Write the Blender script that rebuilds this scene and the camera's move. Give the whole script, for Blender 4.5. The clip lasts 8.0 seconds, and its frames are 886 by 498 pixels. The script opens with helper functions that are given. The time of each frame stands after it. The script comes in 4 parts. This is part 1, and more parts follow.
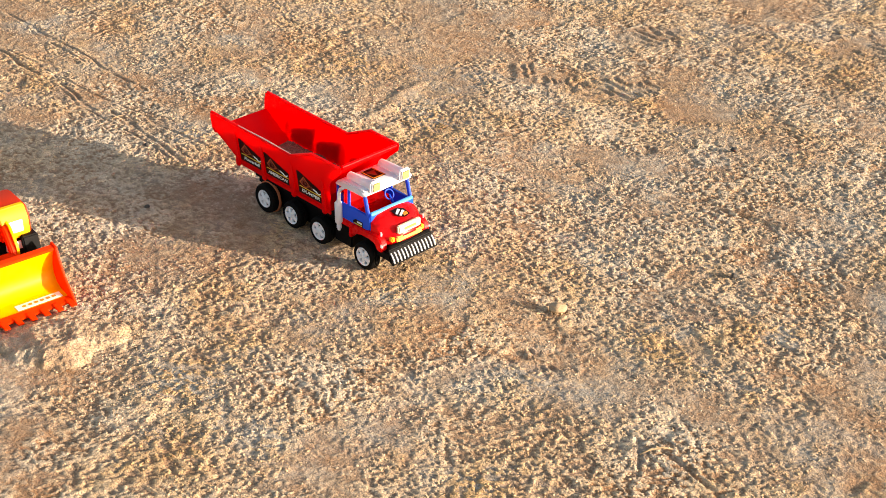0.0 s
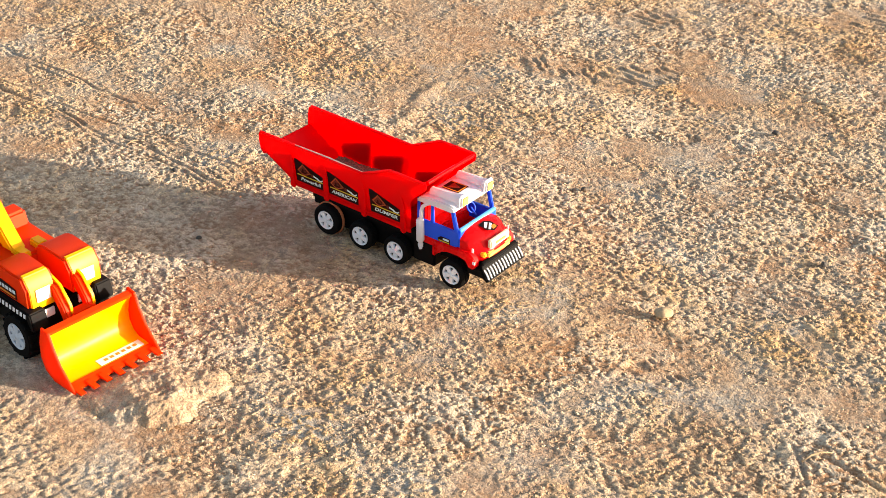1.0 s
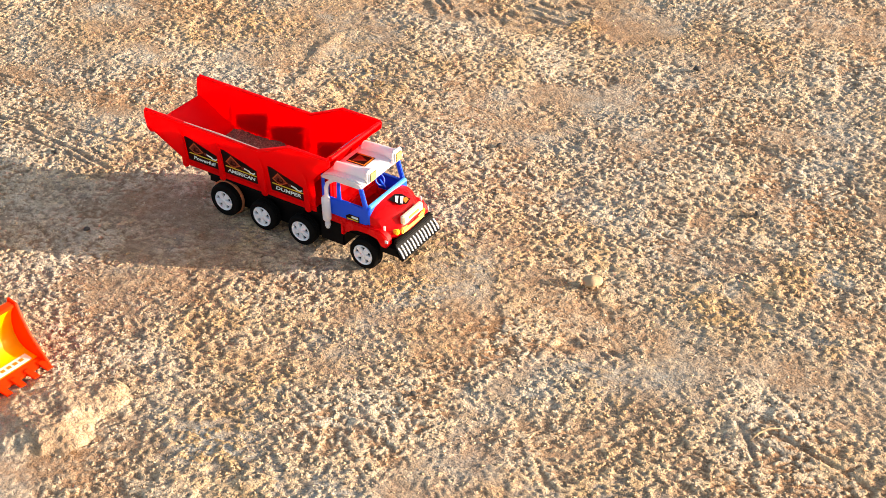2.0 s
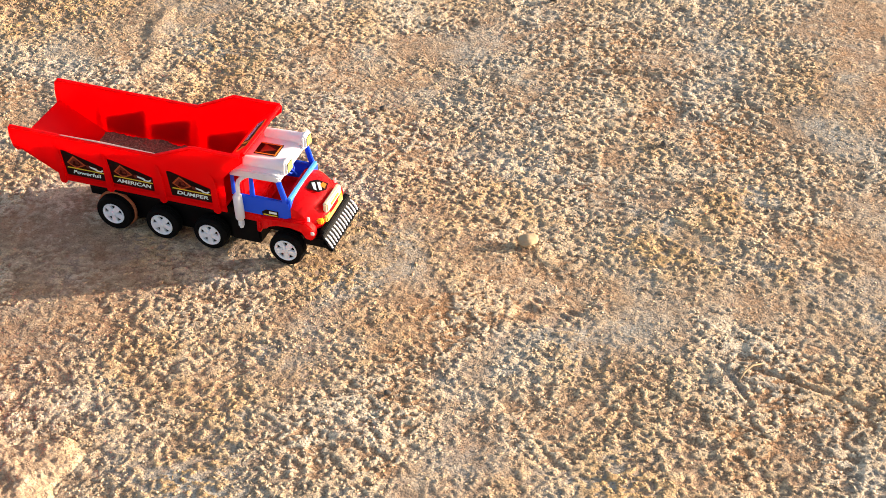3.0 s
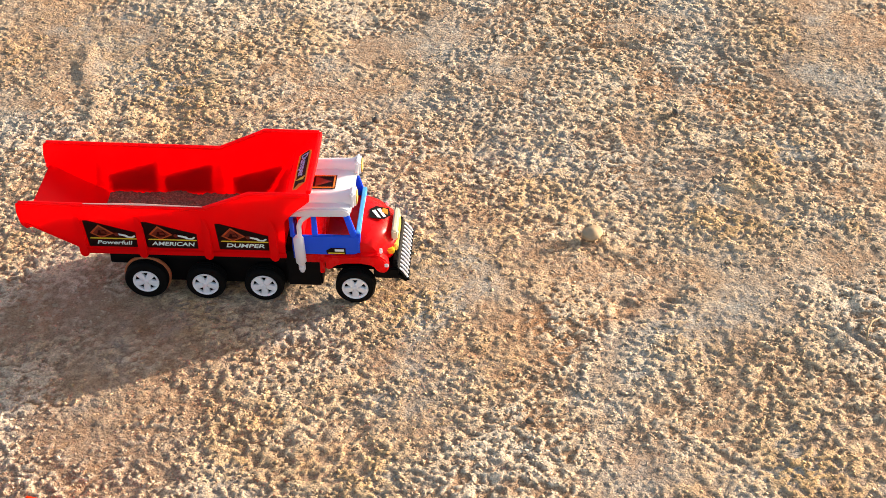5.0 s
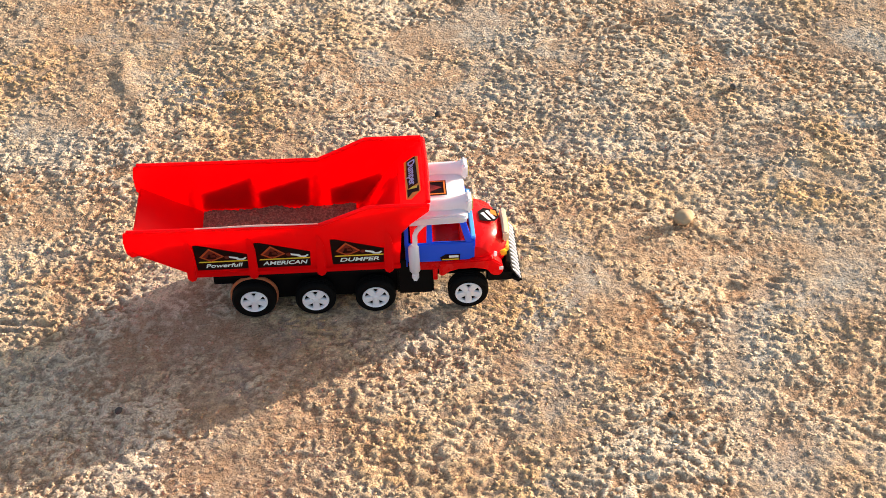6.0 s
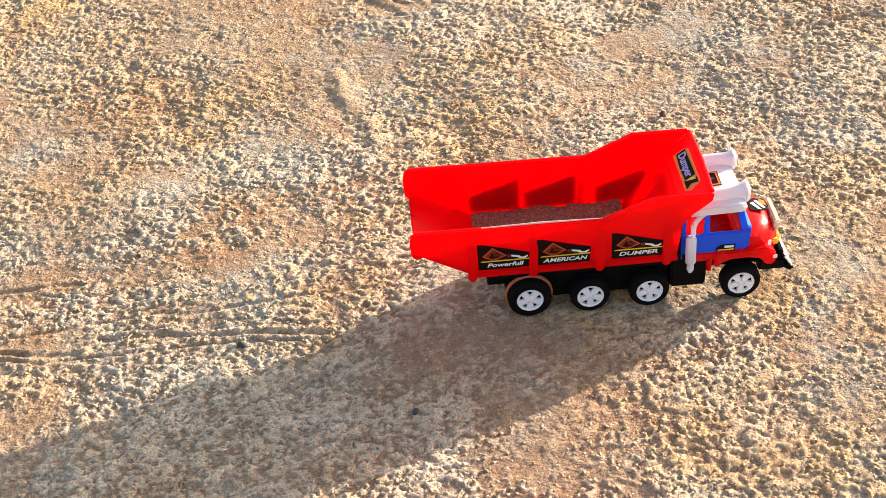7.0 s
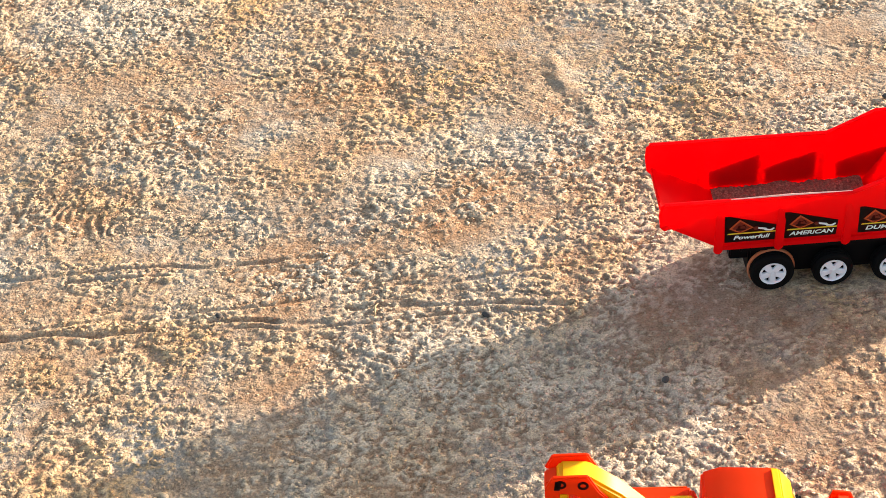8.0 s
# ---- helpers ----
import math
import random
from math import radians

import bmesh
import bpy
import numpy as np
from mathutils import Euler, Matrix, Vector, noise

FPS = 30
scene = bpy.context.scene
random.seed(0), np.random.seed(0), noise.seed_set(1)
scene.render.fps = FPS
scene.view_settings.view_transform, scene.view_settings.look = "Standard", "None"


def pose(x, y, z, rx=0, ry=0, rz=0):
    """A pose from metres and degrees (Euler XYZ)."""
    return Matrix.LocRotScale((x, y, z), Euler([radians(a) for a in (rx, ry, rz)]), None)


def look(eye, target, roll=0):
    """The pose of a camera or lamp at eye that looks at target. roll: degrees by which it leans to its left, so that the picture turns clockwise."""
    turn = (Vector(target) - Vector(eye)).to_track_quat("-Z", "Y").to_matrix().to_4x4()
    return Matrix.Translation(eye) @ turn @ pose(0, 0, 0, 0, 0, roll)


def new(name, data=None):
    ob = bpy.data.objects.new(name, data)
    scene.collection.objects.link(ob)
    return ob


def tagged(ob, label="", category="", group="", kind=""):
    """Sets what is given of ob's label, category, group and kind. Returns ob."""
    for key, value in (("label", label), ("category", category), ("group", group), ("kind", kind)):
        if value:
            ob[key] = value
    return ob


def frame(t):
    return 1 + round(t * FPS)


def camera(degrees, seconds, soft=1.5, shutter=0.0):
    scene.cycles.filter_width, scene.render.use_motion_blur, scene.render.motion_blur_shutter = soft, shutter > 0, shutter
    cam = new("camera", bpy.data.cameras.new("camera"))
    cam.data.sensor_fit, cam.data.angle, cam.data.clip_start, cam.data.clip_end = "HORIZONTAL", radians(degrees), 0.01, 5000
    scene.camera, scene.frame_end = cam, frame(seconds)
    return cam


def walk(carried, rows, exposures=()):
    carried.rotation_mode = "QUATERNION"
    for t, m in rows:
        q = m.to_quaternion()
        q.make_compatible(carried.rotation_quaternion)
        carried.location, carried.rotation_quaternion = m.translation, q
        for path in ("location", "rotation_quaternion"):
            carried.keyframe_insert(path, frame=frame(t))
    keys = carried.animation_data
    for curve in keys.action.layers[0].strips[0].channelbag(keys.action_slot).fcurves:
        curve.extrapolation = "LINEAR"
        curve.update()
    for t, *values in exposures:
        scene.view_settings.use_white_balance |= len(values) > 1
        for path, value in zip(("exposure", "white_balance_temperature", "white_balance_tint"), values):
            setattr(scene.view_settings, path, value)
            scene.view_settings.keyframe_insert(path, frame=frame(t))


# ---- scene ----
EXPOSURES = [(t, stops, kelvin, 12) for t, stops, kelvin in ((0.0, 1.19, 6900), (1.0, 1.40, 6850), (2.0, 1.40, 6750), (3.5, 1.31, 6550), (4.5, 1.31, 6550), (6.5, 1.42, 6550), (7.0, 1.60, 6560), (8.0, 1.60, 6560))]
cam = camera(34.2, 8.0, soft=0.8)
PATH = [
    (0, (1.337, -1.132, 1.0), (0.135, 0.097, -0.022), 2.0),
    (0.5, (1.168, -1.239, 0.989), (0.06, 0.084, -0.023), 1.0),
    (1, (1.018, -1.275, 0.981), (0.006, 0.102, -0.059), 1.8),
    (1.5, (0.987, -1.186, 0.975), (-0.002, 0.164, -0.121), 0.0),
    (2, (0.936, -1.145, 0.979), (0.057, 0.239, -0.166), 0.2),
    (3.5, (0.556, -1.147, 0.971), (0.207, 0.368, -0.288), -1.0),
    (4, (0.487, -1.124, 0.945), (0.214, 0.406, -0.314), -1.4),
    (4.5, (0.394, -1.132, 0.926), (0.202, 0.43, -0.309), -1.2),
    (6, (0.036, -1.071, 0.967), (0.135, 0.438, -0.342), -0.2),
    (6.5, (-0.061, -1.077, 0.959), (0.002, 0.456, -0.325), -3.9),
    (7, (-0.218, -1.083, 0.947), (-0.133, 0.461, -0.321), -3.0),
    (7.5, (-0.298, -1.107, 0.931), (-0.295, 0.453, -0.321), -4.5),
    (8, (-0.36, -1.124, 0.937), (-0.414, 0.444, -0.303), -5.7),
]
walk(cam, [(t, look(eye, target, roll)) for t, eye, target, roll in PATH], exposures=EXPOSURES)

# ---- world and sun ----
SUN_AZ, SUN_EL = 28.0, 10.5
world = bpy.data.worlds.new("sky")
scene.world = world
world.use_nodes = True
wn = world.node_tree.nodes
sky = wn.new("ShaderNodeTexSky")
sky.sky_type = "NISHITA"
sky.sun_disc = False
sky.dust_density = 2.5
sky.ozone_density = 0.8
sky.sun_elevation = radians(SUN_EL)
sky.sun_rotation = radians(90 - SUN_AZ)
wn["Background"].inputs["Strength"].default_value = 0.15
world.node_tree.links.new(sky.outputs[0], wn["Background"].inputs["Color"])
sun = new("sun", bpy.data.lights.new("sun", "SUN"))
sun.data.energy = 5.0
sun.data.angle = radians(0.6)
sun.data.color = (1.0, 0.87, 0.74)
saz, sel = radians(SUN_AZ), radians(SUN_EL)
sun.matrix_world = look((10 * math.cos(saz) * math.cos(sel), 10 * math.sin(saz) * math.cos(sel), 10 * math.sin(sel)), (0, 0, 0))


# ---- materials ----
def nodes_of(name):
    m = bpy.data.materials.new(name)
    m.use_nodes = True
    return m, m.node_tree.nodes, m.node_tree.links, m.node_tree.nodes["Principled BSDF"]


def node(nodes, kind, **sets):
    n = nodes.new(kind)
    for key, value in sets.items():
        n.inputs[key.replace("_", " ")].default_value = value
    return n


def ramp(nodes, links, source, stops):
    r = nodes.new("ShaderNodeValToRGB")
    while len(r.color_ramp.elements) < len(stops):
        r.color_ramp.elements.new(0.5)
    for e, (p, c) in zip(r.color_ramp.elements, stops):
        e.position, e.color = p, (*c, 1)
    links.new(source, r.inputs[0])
    return r


def plastic(name, color, rough=0.32, thin=0.0, dust=0.25, dust_color=(0.45, 0.31, 0.19), gloss=0.3, thin_color=None):
    """Moulded toy plastic: slight gloss, faint grain, a film of sand dust in blotches."""
    m, n, l, b = nodes_of(name)
    tc = n.new("ShaderNodeTexCoord")
    big = node(n, "ShaderNodeTexNoise", Scale=45.0, Detail=5.0, Roughness=0.65)
    fine = node(n, "ShaderNodeTexNoise", Scale=900.0, Detail=3.0)
    l.new(tc.outputs["Object"], big.inputs["Vector"])
    l.new(tc.outputs["Object"], fine.inputs["Vector"])
    d = ramp(n, l, big.outputs[0], [(0.45, (0, 0, 0)), (0.85, (dust, dust, dust))])
    tone = n.new("ShaderNodeMix")
    tone.data_type = "RGBA"
    tone.inputs["A"].default_value = (*color, 1)
    tone.inputs["B"].default_value = (*dust_color, 1)
    l.new(d.outputs[0], tone.inputs["Factor"])
    l.new(tone.outputs["Result"], b.inputs["Base Color"])
    r = n.new("ShaderNodeMath")
    r.operation = "MULTIPLY_ADD"
    l.new(big.outputs[0], r.inputs[0])
    r.inputs[1].default_value, r.inputs[2].default_value = 0.25, rough - 0.1
    l.new(r.outputs[0], b.inputs["Roughness"])
    bump = node(n, "ShaderNodeBump", Strength=0.12, Distance=0.0004)
    l.new(fine.outputs[0], bump.inputs["Height"])
    l.new(bump.outputs[0], b.inputs["Normal"])
    b.inputs["Specular IOR Level"].default_value = gloss
    if thin:
        t = n.new("ShaderNodeBsdfTranslucent")
        t.inputs["Color"].default_value = (*(thin_color or color), 1)
        mix = n.new("ShaderNodeMixShader")
        mix.inputs[0].default_value = thin
        l.new(b.outputs[0], mix.inputs[1])
        l.new(t.outputs[0], mix.inputs[2])
        l.new(mix.outputs[0], n["Material Output"].inputs["Surface"])
    return m


def sand(name, loose=1.0, dark=1.0):
    """Damp crusted sand: grey crust, tan crumbs on top, rusty patches, grains."""
    m, n, l, b = nodes_of(name)
    tc = n.new("ShaderNodeTexCoord")
    patch = node(n, "ShaderNodeTexNoise", Scale=7.0, Detail=6.0, Roughness=0.6)
    rust = node(n, "ShaderNodeTexNoise", Scale=4.3, Detail=8.0, Roughness=0.7)
    mott = node(n, "ShaderNodeTexNoise", Scale=60.0, Detail=5.0, Roughness=0.7)
    grain = node(n, "ShaderNodeTexNoise", Scale=520.0, Detail=3.0, Roughness=0.7)
    for t in (patch, rust, mott, grain):
        l.new(tc.outputs["Object"], t.inputs["Vector"])
    base = ramp(n, l, patch.outputs[0], [(0.36, SAND_WARM), (0.5, SAND_MID), (0.62, SAND_GREY)])
    red = ramp(n, l, rust.outputs[0], [(0.48, (0, 0, 0)), (0.66, (0.8, 0.8, 0.8))])
    m1 = n.new("ShaderNodeMix")
    m1.data_type = "RGBA"
    l.new(red.outputs[0], m1.inputs["Factor"])
    l.new(base.outputs[0], m1.inputs["A"])
    m1.inputs["B"].default_value = (*SAND_RUST, 1)
    crumb = n.new("ShaderNodeAttribute")
    crumb.attribute_name = "crumb"
    tint = node(n, "ShaderNodeTexNoise", Scale=5.6, Detail=7.0, Roughness=0.66)
    shift = n.new("ShaderNodeMapping")
    shift.inputs["Location"].default_value = (3.1, 7.7, 1.9)
    l.new(tc.outputs["Object"], shift.inputs["Vector"])
    l.new(shift.outputs[0], tint.inputs["Vector"])
    top = ramp(n, l, tint.outputs[0], [(0.36, SAND_OCHRE), (0.48, SAND_CRUMB), (0.62, SAND_PALE)])
    m2 = n.new("ShaderNodeMix")
    m2.data_type = "RGBA"
    l.new(crumb.outputs["Fac"], m2.inputs["Factor"])
    l.new(m1.outputs["Result"], m2.inputs["A"])
    l.new(top.outputs[0], m2.inputs["B"])
    # grain tones; the dark end also paints crevice shade into the bump's hollows
    g = ramp(n, l, grain.outputs[0], [(0.33, (0.68, 0.65, 0.62)), (0.5, (1, 1, 1)), (0.68, (1.2, 1.19, 1.17))])
    g2 = ramp(n, l, mott.outputs[0], [(0.32, (0.72, 0.7, 0.68)), (0.6, (1.08, 1.08, 1.08))])
    last = m2.outputs["Result"]
    for tint in (g, g2):
        mm = n.new("ShaderNodeMix")
        mm.data_type, mm.blend_type = "RGBA", "MULTIPLY"
        mm.inputs["Factor"].default_value = 1.0
        l.new(last, mm.inputs["A"])
        l.new(tint.outputs[0], mm.inputs["B"])
        last = mm.outputs["Result"]
    l.new(last, b.inputs["Base Color"])
    b.inputs["Roughness"].default_value = 0.95
    b.inputs["Specular IOR Level"].default_value = 0.15
    clod = node(n, "ShaderNodeTexNoise", Scale=300.0, Detail=4.0, Roughness=0.6)
    l.new(tc.outputs["Object"], clod.inputs["Vector"])
    coarse = node(n, "ShaderNodeBump", Strength=1.0, Distance=0.0011)
    crust = ramp(n, l, clod.outputs[0], [(0.40, (0, 0, 0)), (0.56, (1, 1, 1))])
    l.new(crust.outputs[0], coarse.inputs["Height"])
    bump = node(n, "ShaderNodeBump", Strength=0.5, Distance=0.0008)
    l.new(grain.outputs[0], bump.inputs["Height"])
    l.new(coarse.outputs[0], bump.inputs["Normal"])
    l.new(bump.outputs[0], b.inputs["Normal"])
    return m


SAND_WARM, SAND_MID, SAND_GREY = (0.41, 0.255, 0.15), (0.40, 0.285, 0.19), (0.41, 0.365, 0.30)
SAND_RUST, SAND_OCHRE, SAND_CRUMB, SAND_PALE = (0.39, 0.20, 0.092), (0.60, 0.385, 0.185), (0.65, 0.475, 0.30), (0.65, 0.53, 0.39)
SAND = sand("crusted sand")
RED = plastic("red plastic", (0.97, 0.004, 0.008), thin=0.62, dust=0.03, gloss=0.2)
RED_SOLID = plastic("red cab plastic", (0.93, 0.005, 0.008), rough=0.25, thin=0.4, dust=0.03, gloss=0.22)
BLUE = plastic("blue plastic", (0.012, 0.11, 0.85), rough=0.3, thin=0.25, dust=0.05)
# paler copy of the cab blue, with sunlight put into the colour
BLUE_LIT = plastic("sunlit blue plastic", (0.1, 0.42, 0.85), rough=0.3, dust=0.06)
WHITE = plastic("white plastic", (0.85, 0.85, 0.88), rough=0.35, thin=0.3, dust=0.06)
RIM = plastic("pale grey rim plastic", (0.8, 0.81, 0.84), rough=0.3, dust=0.2)
CHROME = plastic("silver rim plastic", (0.55, 0.6, 0.68), rough=0.22, dust=0.3)
BLACK = plastic("black plastic", (0.004, 0.004, 0.0045), rough=0.5, dust=0.01, gloss=0.06)
TYRE = plastic("black tyre rubber", (0.0045, 0.0043, 0.0043), rough=0.7, dust=0.012, gloss=0.06)
CLAY = plastic("brown clay dust", (0.45, 0.13, 0.05), rough=0.8, dust=0.5)
YELLOW = plastic("yellow plastic", (0.92, 0.46, 0.002), rough=0.35, thin=0.2, dust=0.02, gloss=0.2)
ORANGE = plastic("orange plastic", (0.93, 0.05, 0.003), rough=0.42, thin=0.3, dust=0.02, gloss=0.1)
# pale tone for the rail's painted sun highlight, dusted over
DUSTY_GLINT = plastic("pale glint and dust tone", (0.85, 0.5, 0.42), rough=0.5, dust=0.4)
LENS = plastic("yellow lamp face", (0.85, 0.6, 0.12), rough=0.2, dust=0.05)
CREAM = plastic("cream badge plate", (0.75, 0.66, 0.45), rough=0.3, dust=0.1)
INK = plastic("black sticker film", (0.006, 0.005, 0.005), rough=0.45, thin=0.16, dust=0.0, gloss=0.1, thin_color=(0.6, 0.008, 0.006))
INK_RED = plastic("dark orange sticker print", (0.17, 0.014, 0.006), rough=0.28, dust=0.06)
INK_SIGN = plastic("red-orange sticker print", (0.5, 0.07, 0.015), rough=0.28, dust=0.05)
INK_ORANGE = plastic("orange sticker print", (0.8, 0.22, 0.02), rough=0.28, dust=0.05)
INK_LILAC = plastic("lilac sticker print", (0.52, 0.38, 0.62), rough=0.28, dust=0.05)
INK_YELLOW = plastic("yellow sticker print", (0.9, 0.55, 0.03), rough=0.28, dust=0.05)
INK_WHITE = plastic("white sticker print", (0.82, 0.82, 0.8), rough=0.28, dust=0.05)


# ---- mesh helpers ----
def bevelled(bm, width, segments=2, angle=25):
    edges = [e for e in bm.edges if len(e.link_faces) == 2 and e.calc_face_angle(0) > radians(angle)]
    if width > 0 and edges:
        bmesh.ops.bevel(bm, geom=edges, offset=width, segments=segments, affect="EDGES", clamp_overlap=True)
    return bm


def box(x0, x1, y0, y1, z0, z1, bev=0.001):
    bm = bmesh.new()
    bmesh.ops.create_cube(bm, size=1, matrix=Matrix.Translation(((x0 + x1) / 2, (y0 + y1) / 2, (z0 + z1) / 2)) @ Matrix.Diagonal((x1 - x0, y1 - y0, z1 - z0, 1)))
    return bevelled(bm, bev)


def prism(profile, a, b, axis="y", bev=0.001):
    """A polygon drawn in the plane across axis, pushed from a to b along it."""
    bm = bmesh.new()
    place = {"y": lambda u, v, w: (u, w, v), "x": lambda u, v, w: (w, u, v), "z": lambda u, v, w: (u, v, w)}[axis]
    lo = [bm.verts.new(place(u, v, a)) for u, v in profile]
    hi = [bm.verts.new(place(u, v, b)) for u, v in profile]
    bm.faces.new(lo)
    bm.faces.new(hi)
    for i in range(len(lo)):
        j = (i + 1) % len(lo)
        bm.faces.new((lo[i], lo[j], hi[j], hi[i]))
    bmesh.ops.recalc_face_normals(bm, faces=bm.faces)
    return bevelled(bm, bev)


def slab(corners, thick, bev=0.0006):
    """A plate on a polygon of 3D corners, thickened to both sides."""
    c = [Vector(p) for p in corners]
    nrm = (c[1] - c[0]).cross(c[2] - c[0]).normalized() * thick / 2
    bm = bmesh.new()
    lo = [bm.verts.new(p - nrm) for p in c]
    hi = [bm.verts.new(p + nrm) for p in c]
    bm.faces.new(lo)
    bm.faces.new(hi)
    for i in range(len(c)):
        j = (i + 1) % len(c)
        bm.faces.new((lo[i], lo[j], hi[j], hi[i]))
    bmesh.ops.recalc_face_normals(bm, faces=bm.faces)
    return bevelled(bm, bev)


def lathe(profile, seg=32):
    """Rings of (radius, y) turned round the y axis, closed where the radius is 0."""
    bm = bmesh.new()
    rings = []
    for r, y in profile:
        if r <= 0:
            rings.append([bm.verts.new((0, y, 0))])
        else:
            rings.append([bm.verts.new((r * math.cos(2 * math.pi * i / seg), y, r * math.sin(2 * math.pi * i / seg))) for i in range(seg)])
    for a, b in zip(rings, rings[1:]):
        for i in range(seg):
            j = (i + 1) % seg
            if len(a) == 1 and len(b) > 1:
                bm.faces.new((a[0], b[j], b[i]))
            elif len(b) == 1 and len(a) > 1:
                bm.faces.new((a[i], a[j], b[0]))
            elif len(a) > 1:
                bm.faces.new((a[i], a[j], b[j], b[i]))
    bmesh.ops.recalc_face_normals(bm, faces=bm.faces)
    return bm


def tube(points, radii, seg=14, caps=True):
    """A round bar along points; radii one number or one a point."""
    pts = [Vector(p) for p in points]
    if not isinstance(radii, (list, tuple)):
        radii = [radii] * len(pts)
    bm = bmesh.new()
    rings = []
    side = None
    for i, p in enumerate(pts):
        d = (pts[min(i + 1, len(pts) - 1)] - pts[max(i - 1, 0)]).normalized()
        if side is None:
            side = d.orthogonal().normalized()
        side = (side - d * side.dot(d)).normalized()
        up = d.cross(side)
        rings.append([bm.verts.new(p + radii[i] * (side * math.cos(2 * math.pi * k / seg) + up * math.sin(2 * math.pi * k / seg))) for k in range(seg)])
    for a, b in zip(rings, rings[1:]):
        for k in range(seg):
            j = (k + 1) % seg
            bm.faces.new((a[k], a[j], b[j], b[k]))
    if caps:
        bm.faces.new(rings[0])
        bm.faces.new(rings[-1])
    bmesh.ops.recalc_face_normals(bm, faces=bm.faces)
    return bm


def joined(*bms):
    out = bmesh.new()
    for b in bms:
        me = bpy.data.meshes.new("tmp")
        b.to_mesh(me)
        b.free()
        out.from_mesh(me)
        bpy.data.meshes.remove(me)
    return out


def moved(bm, m):
    bmesh.ops.transform(bm, matrix=m, verts=bm.verts)
    return bm


def part(name, bm, material, parent, label="", at=None, crisp=40):
    me = bpy.data.meshes.new(name)
    bm.to_mesh(me)
    bm.free()
    me.materials.append(material)
    me.shade_smooth()
    me.set_sharp_from_angle(angle=radians(crisp))
    ob = new(name, me)
    if parent is not None:
        ob.parent = parent
    if at is not None:
        ob.matrix_basis = at
    return tagged(ob, label)


def lettering(name, text, size, material, parent, at, shear=0.0, stretch=1.0, label=""):
    cu = bpy.data.curves.new("letters", "FONT")
    cu.body, cu.size, cu.shear, cu.extrude, cu.offset = text, size, shear, 0.00012, size * 0.02
    cu.align_x, cu.align_y = "CENTER", "CENTER"
    tmp = bpy.data.objects.new("letters", cu)
    me = bpy.data.meshes.new_from_object(tmp)
    bpy.data.objects.remove(tmp)
    me.name = name
    me.materials.append(material)
    ob = new(name, me)
    ob.parent = parent
    ob.matrix_basis = at @ Matrix.Diagonal((stretch, 1, 1, 1))
    return tagged(ob, label)


def basis(origin, right, up):
    """A pose whose x runs along right and y along up."""
    r, u = Vector(right).normalized(), Vector(up).normalized()
    nrm = r.cross(u).normalized()
    u = nrm.cross(r)
    m = Matrix((r, u, nrm)).transposed().to_4x4()
    m.translation = Vector(origin)
    return m


def flat(profile, z=0.0, thick=0.0003):
    """A thin printed shape in the plane x, y at height z."""
    return prism(profile, z, z + thick, "z", 0)


# ---- ground ----
def lattice(ix, iy, seed):
    h = (ix * 374761393 + iy * 668265263 + seed * 2246822519) & 0xFFFFFFFF
    h = ((h ^ (h >> 13)) * 1274126177) & 0xFFFFFFFF
    return ((h ^ (h >> 16)) & 0xFFFF) / 65535.0


def vnoise(x, y, seed):
    fx, fy = np.floor(x), np.floor(y)
    ix, iy = fx.astype(np.int64), fy.astype(np.int64)
    u, v = x - fx, y - fy
    u, v = u * u * u * (u * (u * 6 - 15) + 10), v * v * v * (v * (v * 6 - 15) + 10)
    a, b = lattice(ix, iy, seed), lattice(ix + 1, iy, seed)
    c, d = lattice(ix, iy + 1, seed), lattice(ix + 1, iy + 1, seed)
    return (a + (b - a) * u) * (1 - v) + (c + (d - c) * u) * v


def turned(x, y, degrees, scale):
    c, s = math.cos(radians(degrees)), math.sin(radians(degrees))
    return (x * c - y * s) / scale, (x * s + y * c) / scale


def step(a, b, x):
    t = np.clip((x - a) / (b - a), 0, 1)
    return t * t * (3 - 2 * t)


def stroke(x, y, p, q, width):
    """How near points lie to the line from p to q: 1 on it, 0 beyond width."""
    px, py = p
    dx, dy = q[0] - px, q[1] - py
    t = np.clip(((x - px) * dx + (y - py) * dy) / (dx * dx + dy * dy), 0, 1)
    d = np.hypot(x - px - t * dx, y - py - t * dy)
    return 1 - step(0, width, d)


# shoe and tyre prints: centre, turn, half length, half width, stripe pitch
PRINTS = [((-0.15, 0.6), 20, 0.085, 0.05, 0.019), ((-0.03, 0.66), 62, 0.10, 0.05, 0.022), ((-0.14, 0.88), 60, 0.07, 0.045, 0.024),
          ((0.42, -0.02), 40, 0.05, 0.025, 0.015), ((0.16, 1.14), 70, 0.09, 0.05, 0.026), ((-0.8, 0.165), 145, 0.06, 0.018, 0.014), ((0.53, 0.14), 150, 0.055, 0.018, 0.014)]
# pressed smooth bands: from, to, half width, share of the crumbs that is gone
BANDS = [((-0.92, 0.12), (-0.38, 0.065), 0.05, 0.55), ((0.2, 0.0), (0.62, 0.05), 0.05, 0.55), ((0.62, 0.05), (1.1, 0.0), 0.06, 0.5), ((0.36, -0.32), (0.38, -0.1), 0.03, 0.4),
         ((0.38, -0.1), (0.44, 0.3), 0.022, 0.3), ((-0.9, 0.0), (-0.62, 0.03), 0.04, 0.5), ((-0.48, 0.235), (-0.44, 0.225), 0.035, 0.8), ((0.10, 0.69), (0.15, 0.70), 0.06, 0.8), ((0.10, 0.44), (0.2, 0.48), 0.06, 0.9)]
